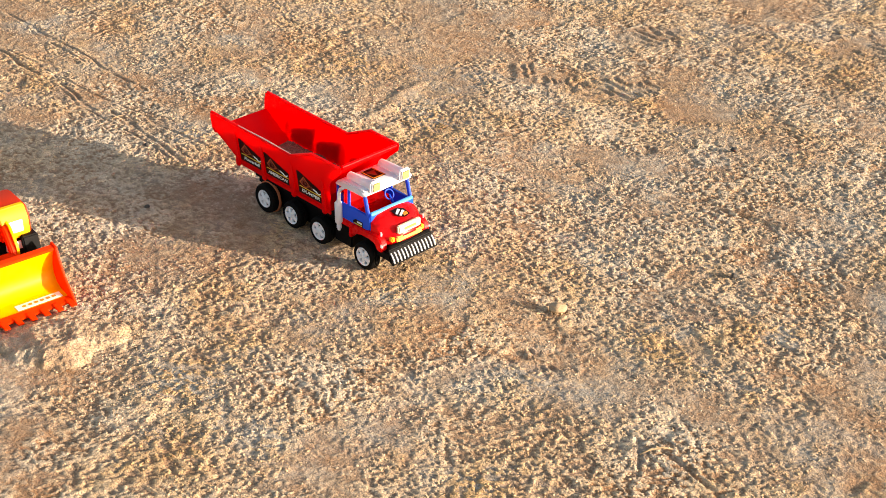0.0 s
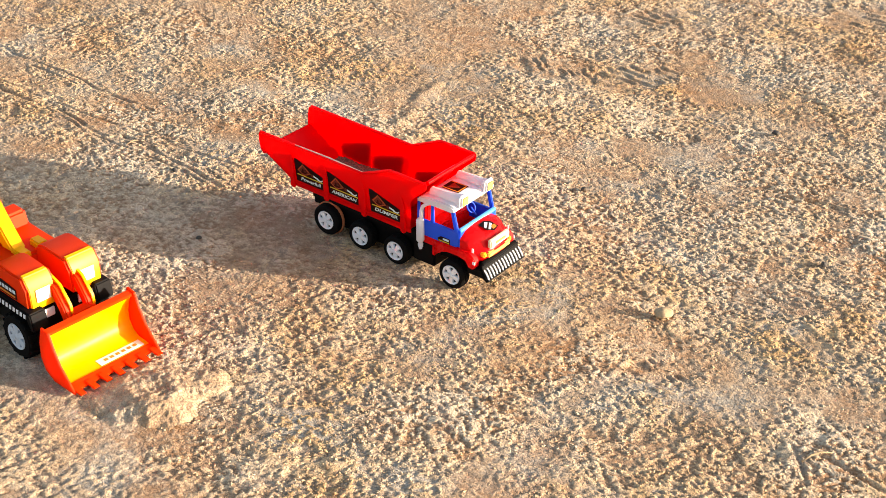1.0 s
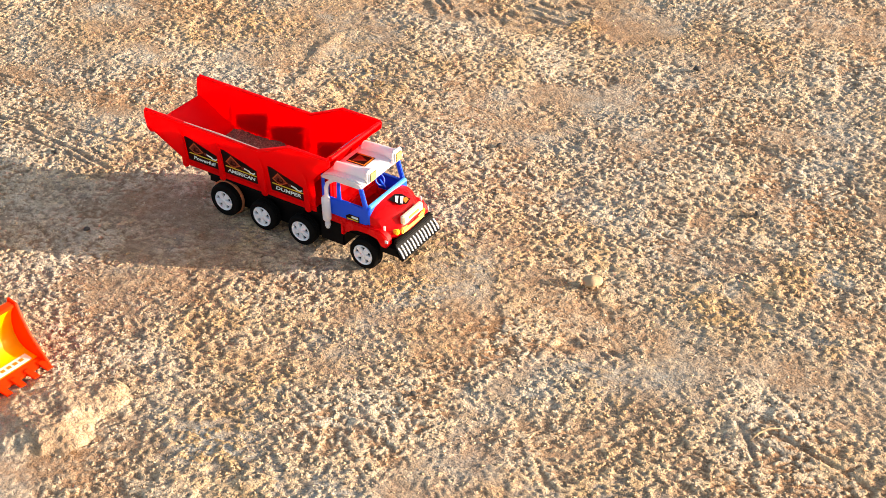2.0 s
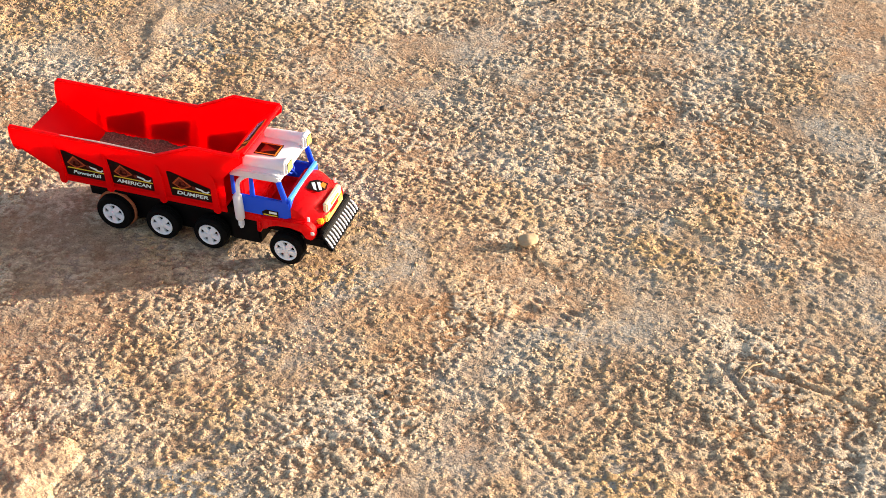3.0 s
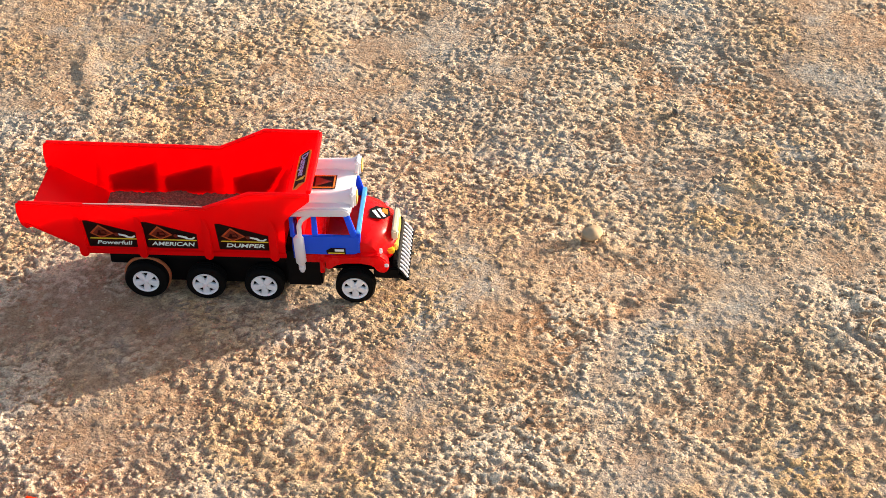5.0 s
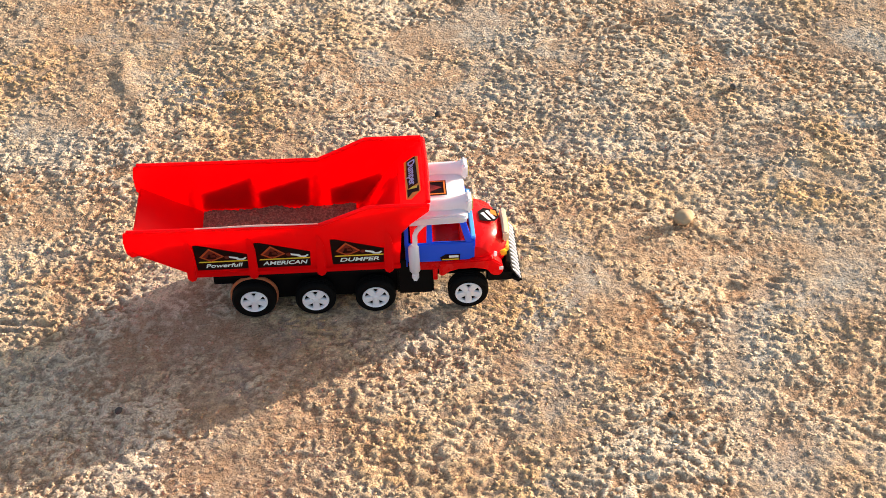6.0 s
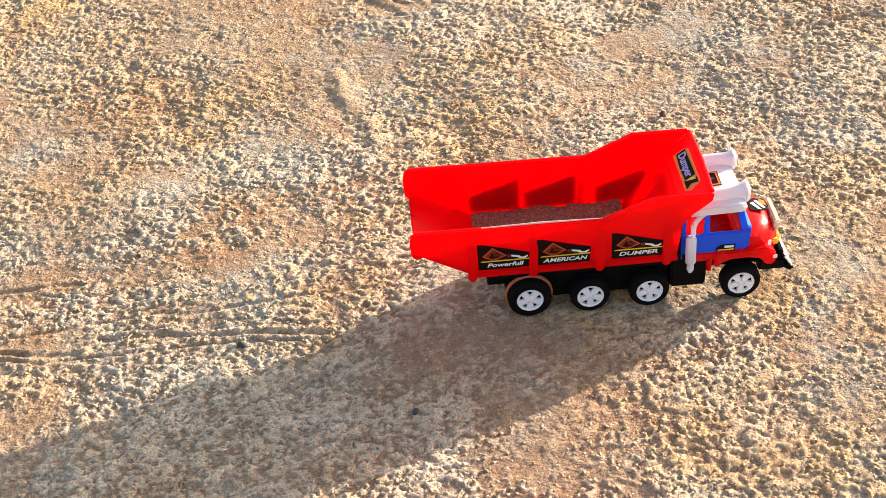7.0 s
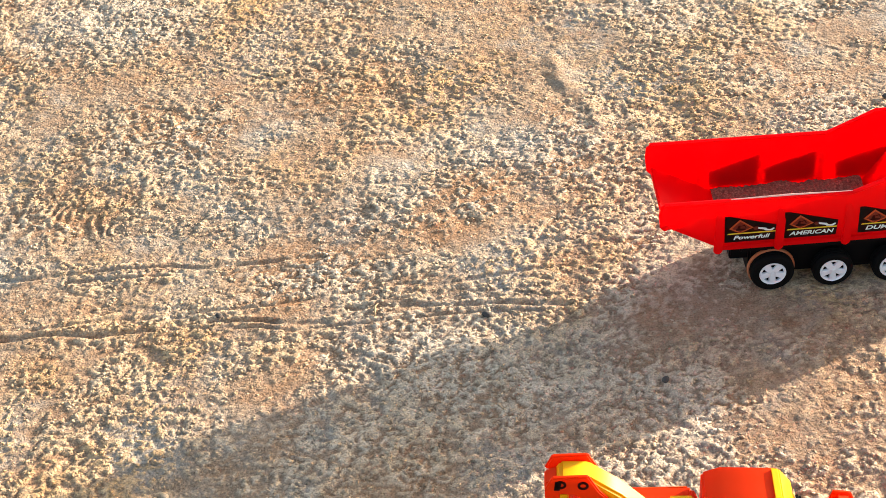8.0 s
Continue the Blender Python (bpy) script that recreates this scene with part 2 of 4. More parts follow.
# wheel ruts and scratches: from, to, half width, depth
RUTS = [((-0.86, -0.028), (-0.69, -0.036), 0.006, 0.0022), ((-0.80, 0.052), (-0.68, 0.047), 0.004, 0.0014), ((-0.64, -0.028), (-0.52, -0.038), 0.006, 0.0018),
        ((-0.50, -0.022), (-0.28, -0.042), 0.006, 0.0018), ((-0.62, -0.043), (-0.3, -0.05), 0.004, 0.0012), ((0.6, -0.05), (0.64, -0.1), 0.005, 0.0015),
        ((0.63, -0.05), (0.95, -0.11), 0.006, 0.0018), ((-0.98, 0.07), (-0.53, 0.062), 0.005, 0.0014), ((-0.82, -0.02), (-0.21, 0.02), 0.005, 0.0010),
        ((-0.21, 0.27), (-0.255, 0.42), 0.022, -0.0018), ((0.25, 0.42), (0.52, 0.5), 0.006, -0.0015)]


def ground_height(x, y):
    """Height and crumb share of the sand at x, y."""
    wx = x + 0.006 * (vnoise(*turned(x, y, 12, 0.009), 31) - 0.5)
    wy = y + 0.006 * (vnoise(*turned(x, y, 12, 0.009), 32) - 0.5)
    n1 = vnoise(*turned(wx * 0.8, wy, 33, 0.0050), 1)
    n2 = vnoise(*turned(wx * 0.85, wy, 71, 0.0032), 2)
    n3 = vnoise(*turned(x, y, 5, 0.011), 3)
    n4 = vnoise(*turned(wx, wy, 57, 0.0024), 19)
    lump = 0.34 * n1 + 0.34 * n2 + 0.14 * n3 + 0.18 * n4
    patch = 0.6 * vnoise(*turned(x, y, 20, 0.12), 5) + 0.4 * vnoise(*turned(x, y, 64, 0.045), 6)
    cut = 0.505 + 0.14 * (0.5 - patch) + 0.16 * (vnoise(*turned(x, y, 51, 0.05), 4) - 0.5)
    crumb = step(cut - 0.06, cut + 0.07, lump)
    rough = 0.45 + 0.55 * step(0.25, 0.55, patch)
    swell = 0.010 * (vnoise(*turned(x, y, 9, 0.55), 7) - 0.5) + 0.004 * (vnoise(*turned(x, y, 40, 0.16), 8) - 0.5)
    dents = -0.0016 * step(0.62, 0.85, vnoise(*turned(x, y, 80, 0.035), 9))
    h = np.zeros_like(x)
    m20, m30, m50 = vnoise(x / 0.02, y / 0.02, 13), vnoise(x / 0.03, y / 0.03, 18), vnoise(x / 0.05, y / 0.05, 17)
    xw, yw = x + 0.006 * (vnoise(x / 0.04, y / 0.04, 14) - 0.5), y + 0.010 * (m50 - 0.5)
    broken = 0.5 + 0.5 * step(0.35, 0.55, vnoise(x / 0.045, y / 0.045, 16))
    for (cx, cy), turn, la, lb, pitch in PRINTS:
        u, v = turned(x - cx, y - cy, -turn, 1.0)
        inside = 1 - step(0.75, 1.05, np.hypot(u / la, v / lb))
        bend = v + 0.6 * u * u / la + 0.034 * (m20 - 0.5)
        worn = inside * step(0.25, 0.6, m30)
        h += -0.0016 * inside + 0.0014 * worn * np.tanh(2.2 * np.sin(2 * math.pi * (u + 0.5 * bend) / pitch))
        rough = rough * (1 - 0.55 * inside)
    for p, q, w, share in BANDS:
        k = stroke(x, y, p, q, w * (0.75 + 0.5 * m50)) * (0.5 + 0.5 * m30)
        rough = rough * (1 - share * k)
        crumb = crumb * (1 - 0.5 * share * k)
        h += -0.0008 * k
    for p, q, w, depth in RUTS:
        k = stroke(xw, yw, p, q, w) * (0.5 + 0.8 * m20) * broken
        rim = stroke(xw, yw, p, q, 2.2 * w) * broken
        h += 1.8 * (-depth * k + 0.35 * depth * (rim - k))
        rough = rough * (1 - 0.7 * k)
    near = np.minimum(np.hypot(np.maximum(np.abs(x) - 0.15, 0), np.maximum(np.abs(y) - 0.04, 0)), np.hypot(np.maximum(np.abs(x - EXC[0] - 0.05) - 0.1, 0), np.maximum(np.abs(y - EXC[1]) - 0.06, 0)))
    flat_by = step(0.0, 0.25, near)
    pad = 0.45 + 0.55 * step(0.0, 0.05, near)
    h = h + swell * flat_by + (LUMP * (crumb - 0.6) + 0.0007 * (n2 - 0.5) + 0.0008 * (n3 - 0.5) + 0.0005 * (n4 - 0.5)) * rough * pad + dents * rough * flat_by
    return h, crumb * rough, rough * pad


LUMP = 0.00125
EXC = (-0.266, -0.412)


def axis_steps(mid):
    """The steps of mid, then ever wider ones out to the horizon on both sides."""
    out, d, tail = [], 0.003, 0.0
    while tail < 600.0:
        d *= 1.2
        tail += d
        out.append(tail)
    return np.concatenate([mid[0] - np.array(out[::-1]), mid, mid[-1] + np.array(out)])


def build_ground():
    xs = axis_steps(np.arange(-1.06, 0.82, 0.0019))
    ys = axis_steps(np.concatenate([np.arange(-0.62, -0.34, 0.0022), np.arange(-0.34, 0.50, 0.0016), np.arange(0.50, 0.80, 0.0021), np.arange(0.80, 1.38, 0.0030)]))
    X, Y = np.meshgrid(xs, ys, indexing="ij")
    Z, C, _ = ground_height(X.ravel(), Y.ravel())
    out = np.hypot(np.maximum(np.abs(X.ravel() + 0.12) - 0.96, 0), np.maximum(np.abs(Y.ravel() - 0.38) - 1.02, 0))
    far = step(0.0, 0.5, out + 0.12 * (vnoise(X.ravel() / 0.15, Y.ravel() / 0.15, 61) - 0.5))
    # far sand coloured darker in place of the shadows its flatter relief lacks
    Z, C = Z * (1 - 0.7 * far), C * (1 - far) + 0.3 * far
    nx, ny = len(xs), len(ys)
    me = bpy.data.meshes.new("ground")
    me.vertices.add(nx * ny)
    me.vertices.foreach_set("co", np.stack([X.ravel(), Y.ravel(), Z], 1).ravel())
    i, j = np.meshgrid(np.arange(nx - 1), np.arange(ny - 1), indexing="ij")
    a = (i * ny + j).ravel()
    quads = np.stack([a, a + ny, a + ny + 1, a + 1], 1)
    me.loops.add(quads.size)
    me.loops.foreach_set("vertex_index", quads.ravel())
    me.polygons.add(len(quads))
    me.polygons.foreach_set("loop_start", np.arange(0, quads.size, 4))
    me.update(calc_edges=True)
    me.shade_smooth()
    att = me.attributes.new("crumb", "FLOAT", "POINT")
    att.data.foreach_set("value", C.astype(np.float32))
    me.materials.append(SAND)
    return tagged(new("ground", me), "tan crusted sand with crumbs, prints and wheel ruts", "ground", kind="structure")


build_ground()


def build_crumbs(count, x0, x1, y0, y1):
    """Loose angular sand crumbs, half sunk in the crust, fewer where it is pressed smooth."""
    rng = np.random.default_rng(7)
    x, y = rng.uniform(x0, x1, count), rng.uniform(y0, y1, count)
    z, c, rough = ground_height(x, y)
    clump = vnoise(x / 0.014, y / 0.014, 51) * 0.6 + vnoise(x / 0.07, y / 0.07, 52) * 0.4
    keep = rng.uniform(0, 1, count) < np.clip((rough - 0.2) * 1.3 * (0.2 + 1.6 * step(0.3, 0.65, clump)) * (0.45 + 0.9 * c), 0, 1)
    x, y, z, c = x[keep], y[keep], z[keep], c[keep]
    n = len(x)
    size = 0.0009 + 0.0013 * rng.uniform(0, 1, n) ** 2.0
    turn = rng.uniform(0, 2 * math.pi, n)
    base = np.array([(1, 0, 0), (0, 1, 0), (-1, 0, 0), (0, -1, 0), (0, 0, 1), (0, 0, -1)], dtype=float)
    pts = base[None] * rng.uniform(0.65, 1.35, (n, 6, 1)) + rng.uniform(-0.25, 0.25, (n, 6, 3))
    stretch = np.stack([rng.uniform(1.0, 2.2, n), rng.uniform(0.8, 1.3, n), rng.uniform(0.3, 0.55, n)], 1)
    pts = pts * (stretch * size[:, None])[:, None, :]
    cs, sn2 = np.cos(turn)[:, None], np.sin(turn)[:, None]
    px, py = pts[..., 0] * cs - pts[..., 1] * sn2, pts[..., 0] * sn2 + pts[..., 1] * cs
    co = np.stack([px + x[:, None], py + y[:, None], pts[..., 2] + (z + 0.02 * size)[:, None]], -1)
    tri = np.array([(0, 1, 4), (1, 2, 4), (2, 3, 4), (3, 0, 4), (1, 0, 5), (2, 1, 5), (3, 2, 5), (0, 3, 5)])
    faces = (tri[None] + (np.arange(n) * 6)[:, None, None]).reshape(-1, 3)
    me = bpy.data.meshes.new("sand_crumbs")
    me.vertices.add(n * 6)
    me.vertices.foreach_set("co", co.ravel())
    me.loops.add(faces.size)
    me.loops.foreach_set("vertex_index", faces.ravel())
    me.polygons.add(len(faces))
    me.polygons.foreach_set("loop_start", np.arange(0, faces.size, 3))
    me.update(calc_edges=True)
    att = me.attributes.new("crumb", "FLOAT", "POINT")
    att.data.foreach_set("value", np.repeat(rng.uniform(0.35, 1.0, n), 6).astype(np.float32))
    me.materials.append(SAND)
    return tagged(new("sand_crumbs", me), "loose tan sand crumbs strewn over the crust", "sand", kind="stuff")


build_crumbs(122000, -1.05, 0.80, -0.50, 1.2)


# ---- toy dump truck ----
def wheel_parts(owner, name, x, y, side, r, width, rim_r, rim_mat, spokes, lugs=0, ring=False):
    """A toy wheel under owner: tyre with grooves, spoked rim; side is -1 for the outer face towards -y."""
    base = pose(x, y, r)
    w = width
    tread = [(rim_r, 0), (rim_r + 0.0006, -0.0006), (r - 0.002, -0.0006), (r - 0.0004, 0.0012), (r, 0.003)]
    for k in range(3):
        yy = 0.003 + (w - 0.006) * (k + 0.5) / 3
        tread += [(r, yy - 0.0008), (r - 0.0008, yy - 0.0005), (r - 0.0008, yy + 0.0005), (r, yy + 0.0008)]
    tread += [(r, w - 0.003), (r - 0.0006, w - 0.001), (r - 0.003, w), (0.004, w), (0.0, w)]
    bm = lathe(tread, 40)
    if lugs:
        blocks = [bm]
        for k in range(lugs):
            for s, yy in ((0, 0.0), (1, w * 0.5)):
                blk = box(-0.0022, 0.0022, yy + 0.0004, yy + w * 0.47, r - 0.0012, r + 0.0022, 0.0005)
                blocks.append(moved(blk, pose(0, 0, 0, 0, 360 * (k + 0.5 * s) / lugs, 0) @ pose(0, 0, 0, 0, 0, 14 if s else -14)))
        bm = joined(*blocks)
    flip = Matrix.Diagonal((1, -side, 1, 1)) if side > 0 else Matrix.Identity(4)
    if side > 0:
        bm = moved(bm, flip)
        bmesh.ops.reverse_faces(bm, faces=bm.faces)
    whole = new(name)
    whole.parent = owner
    whole.matrix_basis = base
    part("tyre", bm, TYRE, whole)
    dish = [(0.0, 0.0022), (rim_r * 0.2, 0.0022), (rim_r * 0.34, 0.003), (rim_r * 0.9, 0.0034), (rim_r, 0.0012)]
    rim = lathe([(rim_r * 0.80, 0.0034), (rim_r * 0.82, 0.0001), (rim_r * 0.98, -0.0008), (rim_r + 0.0004, 0.0004), (rim_r + 0.0002, 0.003)], 40)
    pieces = [rim, lathe([(0, -0.0012), (rim_r * 0.16, -0.0012), (rim_r * 0.24, -0.0002), (rim_r * 0.42, 0.0002), (rim_r * 0.45, 0.0026)], 24)]
    for k in range(spokes):
        sp = prism([(rim_r * 0.12, -rim_r * 0.20), (rim_r * 0.9, -rim_r * 0.28), (rim_r * 0.9, rim_r * 0.28), (rim_r * 0.12, rim_r * 0.20)], -0.0004, 0.0026, "y", 0.0004)
        pieces.append(moved(sp, pose(0, 0, 0, 0, 360 * k / spokes + 90, 0)))
    rb = joined(*pieces)
    back = lathe([(0, 0.0024), (rim_r * 0.97, 0.0024)], 32)
    if side > 0:
        for b in (rb, back):
            moved(b, flip)
            bmesh.ops.reverse_faces(b, faces=b.faces)
    part("rim", rb, rim_mat, whole)
    # added black disc that makes the shade in the holes between spokes
    part("hub_shade_plate", back, BLACK, whole, "black plate standing for the shade behind the spokes")
    if ring:
        rg = lathe([(r - 0.003, w * 0.62), (r + 0.0012, w * 0.62), (r + 0.0019, w * 0.68), (r + 0.0019, w * 0.84), (r + 0.0012, w * 0.9), (r - 0.003, w * 0.9)], 40)
        if side > 0:
            moved(rg, flip)
            bmesh.ops.reverse_faces(rg, faces=rg.faces)
        part("mud_ring", rg, CLAY, whole, "dried brown clay round the inner edge")
    return whole


def sticker_side(owner, x0, x1, word, side):
    """Black side sticker with a slanted top, orange sign, white hook, yellow rule and a word."""
    w = x1 - x0
    yb, yt = BED_Y(0.064) + 0.0003, BED_Y(0.094) + 0.0003
    up = Vector((0, -(yt - yb) if side < 0 else (yt - yb), 0.03))
    org = ((x0 if side < 0 else x1), side * yb, 0.0650)
    m = basis(org, (1 if side < 0 else -1, 0, 0), up)
    hl, hr = 0.0335, 0.0190
    base = part("sticker", flat([(0, 0), (w, 0), (w + 0.0005, hr), (0.003, hl), (-0.0015, hl)]), INK, owner, "black sticker printed in orange, yellow and white", at=m)
    z = 0.0003
    part("sticker_rule", flat([(0.002, 0.0104), (w, 0.0104), (w, 0.0117), (0.003, 0.0117)], z), INK_YELLOW, base)
    c = (w * 0.31, 0.0185)
    outer = [(c[0] - 0.0115, c[1] - 0.0005), (c[0] - 0.001, c[1] - 0.0068), (c[0] + 0.0115, c[1] - 0.0005), (c[0] - 0.002, c[1] + 0.0105)]
    part("sticker_sign", flat(outer, z), INK_RED, base)
    k = 0.8
    rim_bm = joined(*[flat([outer[i], outer[(i + 1) % 4], tuple(c[a] + k * (outer[(i + 1) % 4][a] - c[a]) for a in (0, 1)), tuple(c[a] + k * (outer[i][a] - c[a]) for a in (0, 1))], 2 * z) for i in range(4)])
    part("sign_edge", rim_bm, INK_SIGN, base)
    digger = joined(flat([(c[0] - 0.005, c[1] - 0.003), (c[0] + 0.004, c[1] - 0.003), (c[0] + 0.004, c[1] - 0.0012), (c[0] - 0.005, c[1] - 0.0012)], 2 * z),
                    flat([(c[0] - 0.004, c[1] - 0.001), (c[0] - 0.001, c[1] - 0.001), (c[0] - 0.001, c[1] + 0.003), (c[0] - 0.003, c[1] + 0.003)], 2 * z),
                    flat([(c[0] - 0.001, c[1] + 0.002), (c[0] + 0.003, c[1] + 0.004), (c[0] + 0.005, c[1] - 0.0005), (c[0] + 0.004, c[1] - 0.0005), (c[0] + 0.0026, c[1] + 0.0026)], 2 * z))
    part("sign_mark", digger, INK, base)
    hook = [(w * 0.60, 0.0162), (w * 0.76, 0.0142), (w * 0.80, 0.0126), (w * 0.92, 0.0122), (w * 0.975, 0.0146), (w * 0.955, 0.0158), (w * 0.90, 0.0139), (w * 0.84, 0.0140), (w * 0.80, 0.0160), (w * 0.60, 0.0182)]
    part("sticker_hook", flat(hook, z), INK_WHITE, base)
    ball = [(w * 0.6 + 0.0022 * math.cos(a * math.pi / 5), 0.0168 + 0.0022 * math.sin(a * math.pi / 5)) for a in range(10)]
    part("sticker_ball", flat(ball, 2 * z), INK_RED, base)
    lettering("sticker_word", word, 0.0068, INK_WHITE, base, pose(w * 0.52, 0.0056, 0.0006), shear=0.2, stretch={"DUMPER": 1.42, "AMERICAN": 1.22, "Powerfull": 1.3}[word])
    return base


def BED_Y(z):
    """Half width of the tipper's side at a height."""
    return 0.0445 + (z - 0.057) * 0.10


def dump_truck():
    t = tagged(new("toy_dump_truck"), "red plastic toy dump truck with blue and white cab", "toy truck")
    # chassis
    part("chassis", joined(box(-0.118, 0.16, -0.024, 0.024, 0.026, 0.05), box(-0.11, 0.075, -0.036, 0.036, 0.043, 0.058), box(-0.1, 0.06, -0.028, 0.028, 0.008, 0.05, 0.002), box(-0.125, -0.105, -0.02, 0.02, 0.038, 0.055),
                           box(0.060, 0.095, -0.036, 0.036, 0.013, 0.046, 0.002), box(-0.135, -0.118, -0.006, 0.006, 0.046, 0.054)), BLACK, t)
    for x in (-0.079, -0.020, 0.038, 0.128):
        part("axle", tube([(x, -0.032, 0.021), (x, 0.032, 0.021)], 0.003), BLACK, t)
        part("axle_block", box(x - 0.008, x + 0.008, -0.026, 0.026, 0.016, 0.032), BLACK, t)
    for side in (-1, 1):
        for i, x in enumerate((-0.079, -0.020, 0.038, 0.128)):
            wheel_parts(t, "wheel", x, side * 0.0455, side, 0.0215 if i == 0 else 0.0197, 0.014, 0.0130, RIM, 5, ring=(i == 0))
    # tipper
    part("tipper_floor", slab([(-0.125, -0.043, 0.0595), (0.06, -0.043, 0.0595), (0.06, 0.043, 0.0595), (-0.125, 0.043, 0.0595)], 0.003), RED, t)
    part("tail_chute", slab([(-0.124, -0.0435, 0.06), (-0.124, 0.0435, 0.06), (-0.187, 0.049, 0.0935), (-0.187, -0.049, 0.0935)], 0.003), RED, t)
    part("front_panel", slab([(0.026, -0.0435, 0.0600), (0.026, 0.0435, 0.0600), (0.0655, 0.0465, 0.1170), (0.0655, -0.0465, 0.1170)], 0.003), RED, t)
    part("canopy", slab([(0.0650, -0.0465, 0.1165), (0.0650, 0.0465, 0.1165), (0.0905, 0.0470, 0.1370), (0.0905, -0.0470, 0.1370)], 0.003), RED, t)
    outline = [(-0.131, 0.057), (0.062, 0.057), (0.063, 0.075), (0.0645, 0.102), (0.074, 0.114), (0.090, 0.129), (0.091, 0.1375), (0.034, 0.138), (0.012, 0.128), (-0.012, 0.1175), (-0.186, 0.1195), (-0.1905, 0.1168), (-0.1918, 0.106), (-0.1905, 0.0905), (-0.186, 0.0855), (-0.180, 0.0875)]
    for side in (-1, 1):
        wall = prism(outline, -0.001, 0.001, "y", 0.0005)
        for v in wall.verts:
            v.co.y = side * (BED_Y(v.co.z) - 0.001) + v.co.y
        part("tipper_side", wall, RED, t)
        rail = [(-0.187, 0.1185), (-0.012, 0.1168), (0.012, 0.1272), (0.034, 0.1373), (0.088, 0.137)]
        part("top_rail", tube([(x, side * (BED_Y(z) - 0.0004), z) for x, z in rail], 0.0022, 10), RED, t)
        for x in (-0.1355, -0.0775, -0.0135, 0.0505):
            rib = prism([(x - 0.0028, 0.0545), (x + 0.0015, 0.0515), (x + 0.0058, 0.0545), (x + 0.0055, 0.09), (x + 0.0025, 0.103), (x - 0.0025, 0.107)], -0.0005, 0.0038, "y", 0.0011)
            for v in rib.verts:
                v.co.y = side * (BED_Y(v.co.z) + min(v.co.y, 0.0005 + (0.107 - v.co.z) * 0.12))
            part("side_rib", rib, RED, t)
        low = prism([(-0.131, 0.0555), (0.063, 0.0555), (0.063, 0.0615), (-0.133, 0.0615)], -0.001, 0.0013, "y", 0.0005)
        for v in low.verts:
            v.co.y = side * (BED_Y(v.co.z) + 0.0004) + v.co.y
        part("bottom_rail", low, RED, t)
        for word, x0, x1 in (("Powerfull", -0.128, -0.080), ("AMERICAN", -0.0715, -0.022), ("DUMPER", -0.001, 0.0470)) if side < 0 else (("DUMPER", -0.128, -0.080), ("AMERICAN", -0.0715, -0.022), ("Powerfull", -0.001, 0.0470)):
            sticker_side(t, x0, x1, word, side)
    # thin pale strip: the sun's glint painted on the rail, with some dust
    part("rail_glint", tube([(-0.125, -(BED_Y(0.118) + 0.0002), 0.1200), (-0.07, -(BED_Y(0.118) - 0.0008), 0.1196), (-0.012, -(BED_Y(0.117) - 0.0006), 0.1186)], [0.0005, 0.0011, 0.0005], 8), DUSTY_GLINT, t, "pale strip of painted sun glint and dust on the top rail")
    part("front_lip", tube([(0.0895, -0.0475, 0.1375), (0.0905, 0, 0.1385), (0.0895, 0.0475, 0.1375)], 0.0024, 12), RED, t)
    fm = basis((0.0785, 0.0, 0.1273), (0, -1, 0), (0.0255, 0, 0.0205))
    fs = part("front_sticker", flat([(-0.03, -0.0085), (0.026, -0.0085), (0.03, -0.003), (0.026, 0.0085), (-0.026, 0.0085), (-0.03, 0.004)], 0.0017), INK_ORANGE, t, "orange and black sticker across the front panel", at=fm)
    part("sticker_band", flat([(-0.0285, -0.0050), (-0.006, -0.0062), (0.013, -0.0052), (0.013, 0.0062), (-0.0285, 0.0052)], 0.0021), INK, fs)
    part("sticker_wedge", flat([(0.0135, -0.0066), (0.0255, -0.0066), (0.0215, -0.001), (0.0255, 0.0068), (0.0175, 0.0068)], 0.0021), INK, fs, "black wedge mark")
    part("sticker_bolt", flat([(0.0145, -0.0050), (0.0200, 0.0050), (0.0175, 0.0056), (0.0140, 0.0005)], 0.0024), INK_YELLOW, fs, "yellow bolt mark")
    lettering("sticker_word", "Dumper", 0.0118, INK_LILAC, fs, pose(-0.0075, 0.0002, 0.0026), shear=0.1, stretch=0.92)
    # cab
    cab = part("cab", joined(
        prism([(0.070, 0.056), (0.127, 0.0555), (0.1335, 0.060), (0.1335, 0.079), (0.070, 0.079)], -0.039, -0.0365, "y", 0.0008),
        prism([(0.070, 0.056), (0.127, 0.0555), (0.1335, 0.060), (0.1335, 0.079), (0.070, 0.079)], 0.0365, 0.039, "y", 0.0008),
        box(0.068, 0.0705, -0.0362, 0.0362, 0.048, 0.086, 0.0006), box(0.1315, 0.1345, -0.038, 0.038, 0.058, 0.0815, 0.0006)), BLUE, t)
    for side in (-1, 1):
        ys = (side * 0.0385, side * 0.0362)
        a, b = min(ys), max(ys)
        part("cab_pillar", prism([(0.067, 0.076), (0.071, 0.076), (0.071, 0.105), (0.067, 0.105)], a, b, "y", 0.0006), BLUE, t)
        part("cab_pillar", prism([(0.0880, 0.076), (0.0940, 0.076), (0.0930, 0.105), (0.0885, 0.105)], a, b, "y", 0.0006), BLUE, t)
        part("windscreen_pillar", prism([(0.1275, 0.070), (0.1345, 0.070), (0.1245, 0.106), (0.1185, 0.106)], a - 0.0004, b + 0.0004, "y", 0.0008), BLUE, t)
        part("door_top", prism([(0.067, 0.102), (0.122, 0.102), (0.122, 0.106), (0.067, 0.106)], a, b, "y", 0.0006), BLUE, t)
